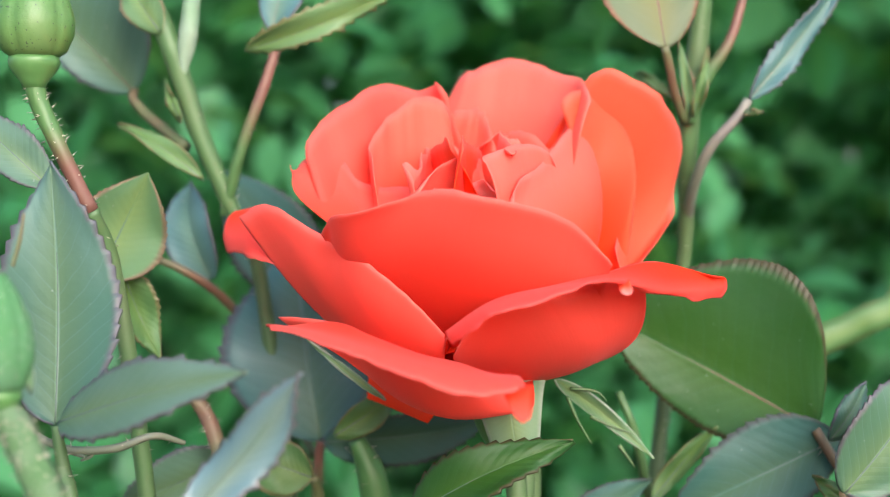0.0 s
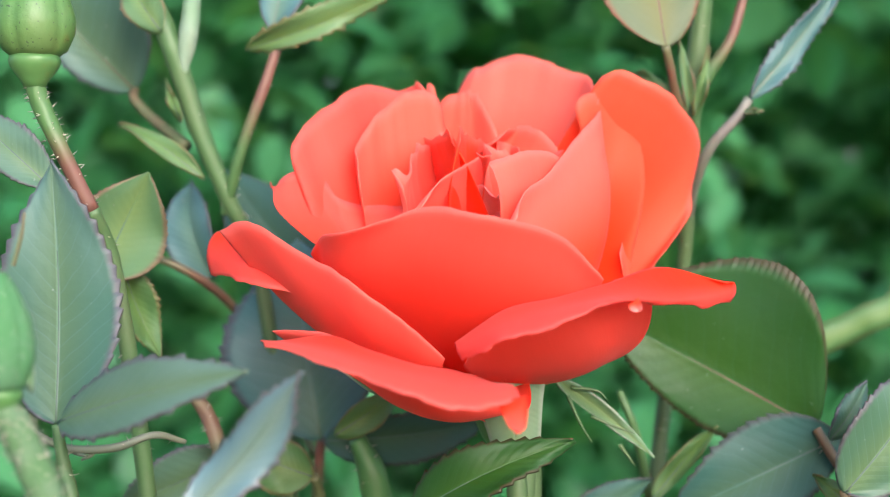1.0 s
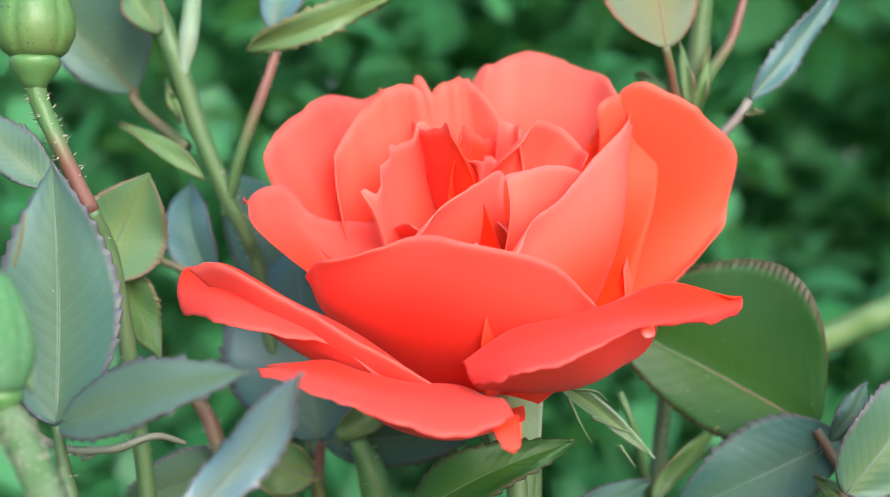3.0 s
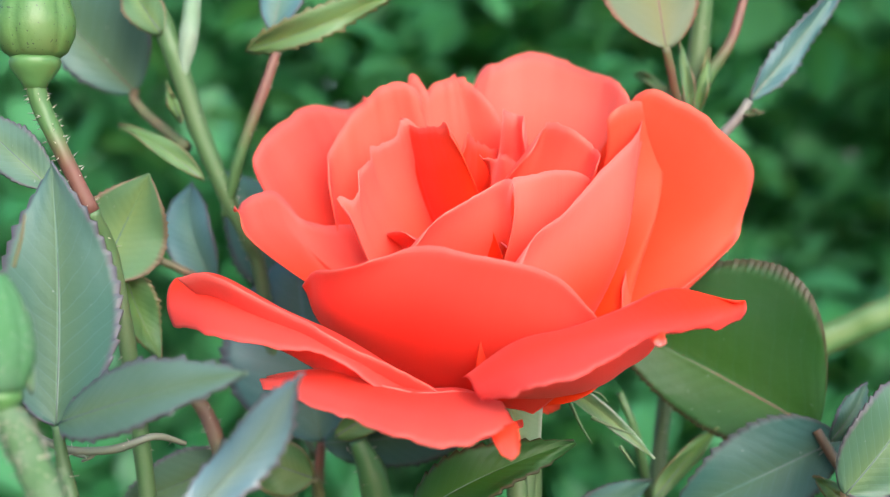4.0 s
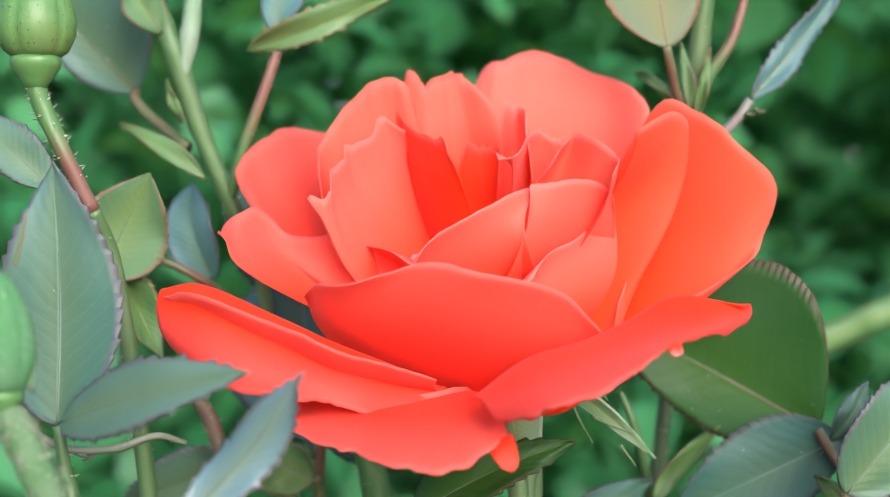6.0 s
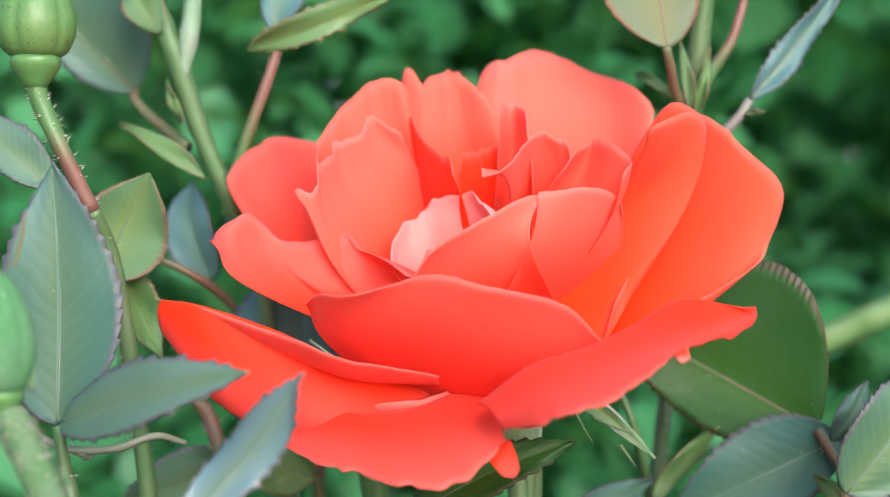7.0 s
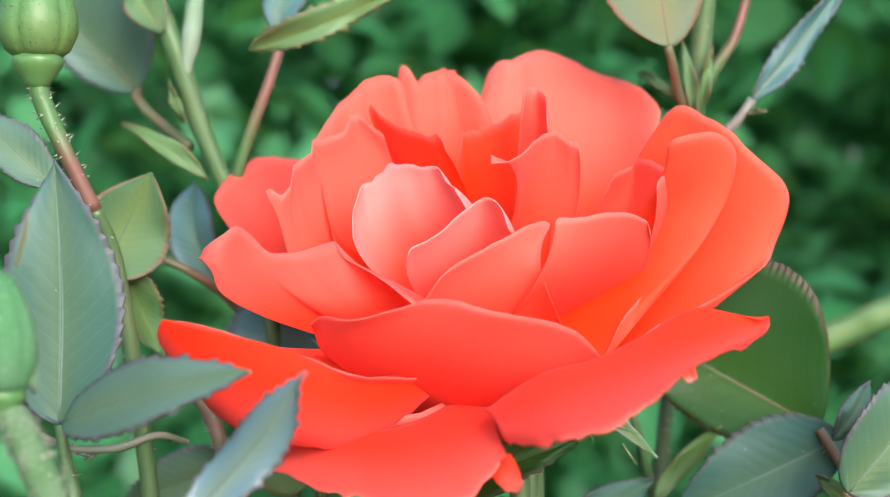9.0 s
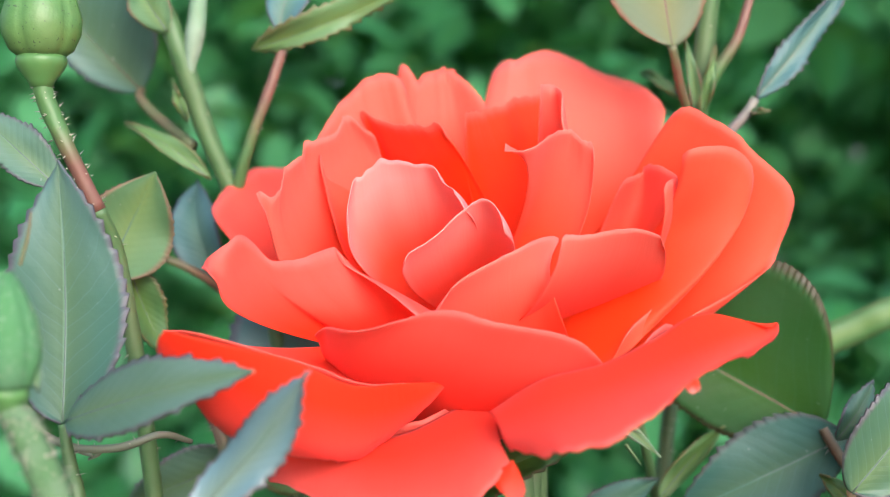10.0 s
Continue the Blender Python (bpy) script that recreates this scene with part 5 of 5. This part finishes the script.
    walk(right_second, [(0, pose(7.51 * mm, -10.07 * mm, 7.00 * mm, -31.9, -15.1, 14.4)),
             (2.5, pose(6.41 * mm, -10.42 * mm, 6.06 * mm, -25.4, -7.3, 14.8)),
             (5, pose(4.19 * mm, -2.96 * mm, 1.06 * mm, 1.6, -5.6, 14.3)),
             (7.5, pose(1.07 * mm, -4.26 * mm, 5.30 * mm, 11.2, 5.4, 6.5)),
             (9.5, pose(2.01 * mm, -5.96 * mm, 3.18 * mm, -0.8, 11.4, -4.2)),
             (10, pose(2.25 * mm, -6.39 * mm, 2.65 * mm, -3.8, 12.9, -6.8))])
    walk(right_inner, [(0, pose(6.28 * mm, -6.03 * mm, 5.03 * mm, -34.7, -18.3, -7.6)),
             (2.5, pose(2.98 * mm, -12.01 * mm, 1.68 * mm, -25.6, -6.4, -11.1)),
             (5, pose(1.07 * mm, -7.35 * mm, -1.17 * mm, -21.2, 3.0, -12.3)),
             (7.5, pose(0.36 * mm, 11.00 * mm, -5.78 * mm, -34.4, 11.0, -10.3)),
             (9.5, pose(-0.15 * mm, 28.12 * mm, -8.76 * mm, -31.0, 18.9, -9.5)),
             (10, pose(-0.28 * mm, 32.40 * mm, -9.51 * mm, -30.1, 20.9, -9.3))])
    walk(centre_front, [(0, pose(-12.86 * mm, 11.01 * mm, 6.93 * mm, -18.3, 1.8, 13.6)),
             (2.5, pose(-9.58 * mm, 9.21 * mm, 6.35 * mm, -7.0, 0.9, 6.6)),
             (5, pose(-2.18 * mm, 6.72 * mm, 5.70 * mm, 0.0, 4.4, -12.9)),
             (7.5, pose(4.70 * mm, -0.13 * mm, 4.14 * mm, 4.4, 3.8, -24.7)),
             (9.5, pose(4.68 * mm, -0.48 * mm, -2.37 * mm, -1.9, 2.3, -21.2)),
             (10, pose(4.68 * mm, -0.56 * mm, -4.00 * mm, -3.5, 1.9, -20.3))])
    walk(centre_right, [(0, pose(-0.19 * mm, 0.04 * mm, 3.15 * mm, -23.6, -13.3, 31.6)),
             (2.5, pose(0.33 * mm, 1.74 * mm, 2.00 * mm, -15.3, -7.4, 21.2)),
             (5, pose(-1.08 * mm, 7.08 * mm, 4.04 * mm, -4.7, -1.1, 18.3)),
             (7.5, pose(-0.92 * mm, 4.60 * mm, 4.58 * mm, 3.4, 3.4, 17.5)),
             (9.5, pose(3.76 * mm, 6.27 * mm, 7.80 * mm, 18.2, 6.2, 9.0)),
             (10, pose(4.93 * mm, 6.69 * mm, 8.60 * mm, 21.9, 6.9, 6.9))])
    walk(inner_curl_left, [(0, pose(5.61 * mm, 2.05 * mm, -0.83 * mm, -18.7, 15.1, 15.2)),
             (2.5, pose(5.92 * mm, 8.22 * mm, 2.52 * mm, -3.2, 3.7, 12.9)),
             (5, pose(3.13 * mm, 5.05 * mm, 4.86 * mm, 3.8, -1.9, 2.0)),
             (7.5, pose(-3.32 * mm, 5.97 * mm, 4.75 * mm, 0.2, 1.0, 1.2)),
             (8.5, pose(-8.27 * mm, 8.24 * mm, 2.98 * mm, 6.8, 6.8, 1.5)),
             (9.5, pose(-12.42 * mm, 11.12 * mm, 2.26 * mm, 10.3, 9.1, 1.9)),
             (10, pose(-13.46 * mm, 11.84 * mm, 2.07 * mm, 11.2, 9.6, 2.0))])
    walk(inner_fold_back_left, [(0, pose(5.59 * mm, -6.31 * mm, 8.52 * mm, -19.2, -9.8, -13.6)),
             (2.5, pose(3.98 * mm, -5.74 * mm, 9.84 * mm, -16.3, -6.1, -11.8)),
             (5, pose(1.69 * mm, -3.76 * mm, 9.52 * mm, -10.8, -4.1, -1.4)),
             (7.5, pose(-1.60 * mm, 10.08 * mm, 4.75 * mm, 2.7, 5.9, -5.3)),
             (8.5, pose(-1.73 * mm, 11.50 * mm, 8.20 * mm, 3.7, -0.7, 5.5)),
             (9.5, pose(1.73 * mm, 11.43 * mm, 12.06 * mm, -4.1, -11.1, 12.0)),
             (10, pose(2.60 * mm, 11.41 * mm, 13.03 * mm, -6.1, -13.7, 13.6))])
    walk(inner_fold_back_right, [(0, pose(-7.37 * mm, -5.88 * mm, 6.35 * mm, -10.4, 9.2, 27.8)),
             (2.5, pose(-7.44 * mm, -0.64 * mm, 8.88 * mm, -11.4, 10.0, 20.8)),
             (5, pose(-7.58 * mm, 4.81 * mm, 6.66 * mm, -12.4, 13.5, 14.2)),
             (7.5, pose(-0.55 * mm, 13.82 * mm, 6.64 * mm, 5.7, -1.3, 4.5)),
             (8.5, pose(0.76 * mm, 13.61 * mm, 8.37 * mm, 4.3, -3.6, 4.0)),
             (9.5, pose(2.38 * mm, 12.16 * mm, 12.29 * mm, -0.1, -6.1, 4.1)),
             (10, pose(2.78 * mm, 11.80 * mm, 13.26 * mm, -1.2, -6.8, 4.2))])
    walk(inner_tip, [(0, pose(-0.11 * mm, 2.84 * mm, -6.14 * mm, 1.3, -5.7, 9.7)),
             (2.5, pose(-1.77 * mm, 3.86 * mm, 0.44 * mm, -10.0, -1.9, 3.2)),
             (5, pose(-0.17 * mm, 4.26 * mm, 3.14 * mm, -5.2, -3.1, 2.6)),
             (7.5, pose(-0.80 * mm, 5.05 * mm, 2.94 * mm, 2.7, -3.7, 9.4)),
             (8.5, pose(-0.07 * mm, 5.44 * mm, 4.64 * mm, 6.3, -3.2, 8.6)),
             (9.5, pose(5.18 * mm, 5.83 * mm, 5.19 * mm, 6.4, -5.5, 1.8)),
             (10, pose(6.50 * mm, 5.93 * mm, 5.33 * mm, 6.4, -6.1, 0.1))])
    walk(inner_fold_right, [(0, pose(-4.21 * mm, 1.44 * mm, 5.86 * mm, -8.8, -7.3, 50.3)),
             (2.5, pose(-6.47 * mm, 2.41 * mm, 2.44 * mm, -16.3, -1.6, 34.1)),
             (5, pose(-5.55 * mm, 6.44 * mm, 5.48 * mm, -7.5, 2.4, 31.3)),
             (7.5, pose(-1.36 * mm, 14.74 * mm, 12.13 * mm, 19.3, -1.4, 6.7)),
             (8.5, pose(-2.90 * mm, 8.39 * mm, 10.03 * mm, 14.2, 1.1, 10.2)),
             (9.5, pose(-3.58 * mm, 2.98 * mm, 10.06 * mm, 9.1, 7.4, 10.1)),
             (10, pose(-3.75 * mm, 1.63 * mm, 10.07 * mm, 7.8, 8.9, 10.1))])
    walk(inner_curl_right, [(0, pose(-21.86 * mm, 8.19 * mm, 15.26 * mm, -16.0, 14.3, 4.9)),
             (2.5, pose(-16.92 * mm, 5.77 * mm, 13.56 * mm, 0.7, 8.4, 10.4)),
             (5, pose(-5.26 * mm, 4.59 * mm, 8.01 * mm, 7.5, -5.3, 2.3)),
             (7.5, pose(1.63 * mm, 5.09 * mm, 5.65 * mm, -2.1, -0.9, -12.4)),
             (8.5, pose(9.21 * mm, 6.30 * mm, 2.19 * mm, -3.1, -8.5, -17.3)),
             (9.5, pose(11.95 * mm, 6.85 * mm, 0.18 * mm, -5.7, -10.0, -19.9)),
             (10, pose(12.64 * mm, 6.99 * mm, -0.33 * mm, -6.3, -10.4, -20.6))])
    walk(heart_pink, [(0, pose(9.34 * mm, 4.85 * mm, 3.77 * mm, -22.7, -6.9, -8.3)),
             (2.5, pose(8.87 * mm, 3.68 * mm, 0.07 * mm, -23.5, -7.2, -8.1)),
             (5, pose(9.60 * mm, 2.91 * mm, -5.93 * mm, -24.2, -7.3, -7.6)),
             (7.5, pose(6.04 * mm, 2.27 * mm, 3.76 * mm, -19.8, -2.8, -19.3)),
             (8.5, pose(0.70 * mm, 6.28 * mm, 6.66 * mm, -11.0, 1.3, -11.3)),
             (9.5, pose(-7.46 * mm, 8.24 * mm, 10.50 * mm, 0.2, 2.2, 5.4)),
             (10, pose(-9.50 * mm, 8.72 * mm, 11.46 * mm, 3.0, 2.4, 9.6))])
    walk(heart_front, [(0, pose(-1.25 * mm, 8.31 * mm, -0.72 * mm, -31.3, -5.1, 18.2)),
             (2.5, pose(-2.46 * mm, 6.82 * mm, -3.24 * mm, -30.5, -4.5, 19.0)),
             (5, pose(-3.77 * mm, 5.85 * mm, -6.38 * mm, -29.2, -3.8, 19.8)),
             (7.5, pose(-2.51 * mm, 4.31 * mm, -0.48 * mm, -32.4, -5.0, 11.6)),
             (8.5, pose(-3.12 * mm, 5.57 * mm, 5.61 * mm, -14.1, -4.6, 6.4)),
             (9.5, pose(-5.42 * mm, 8.30 * mm, 10.09 * mm, -1.7, -4.0, 6.8)),
             (10, pose(-6.00 * mm, 8.98 * mm, 11.22 * mm, 1.4, -3.9, 6.9))])


motions()
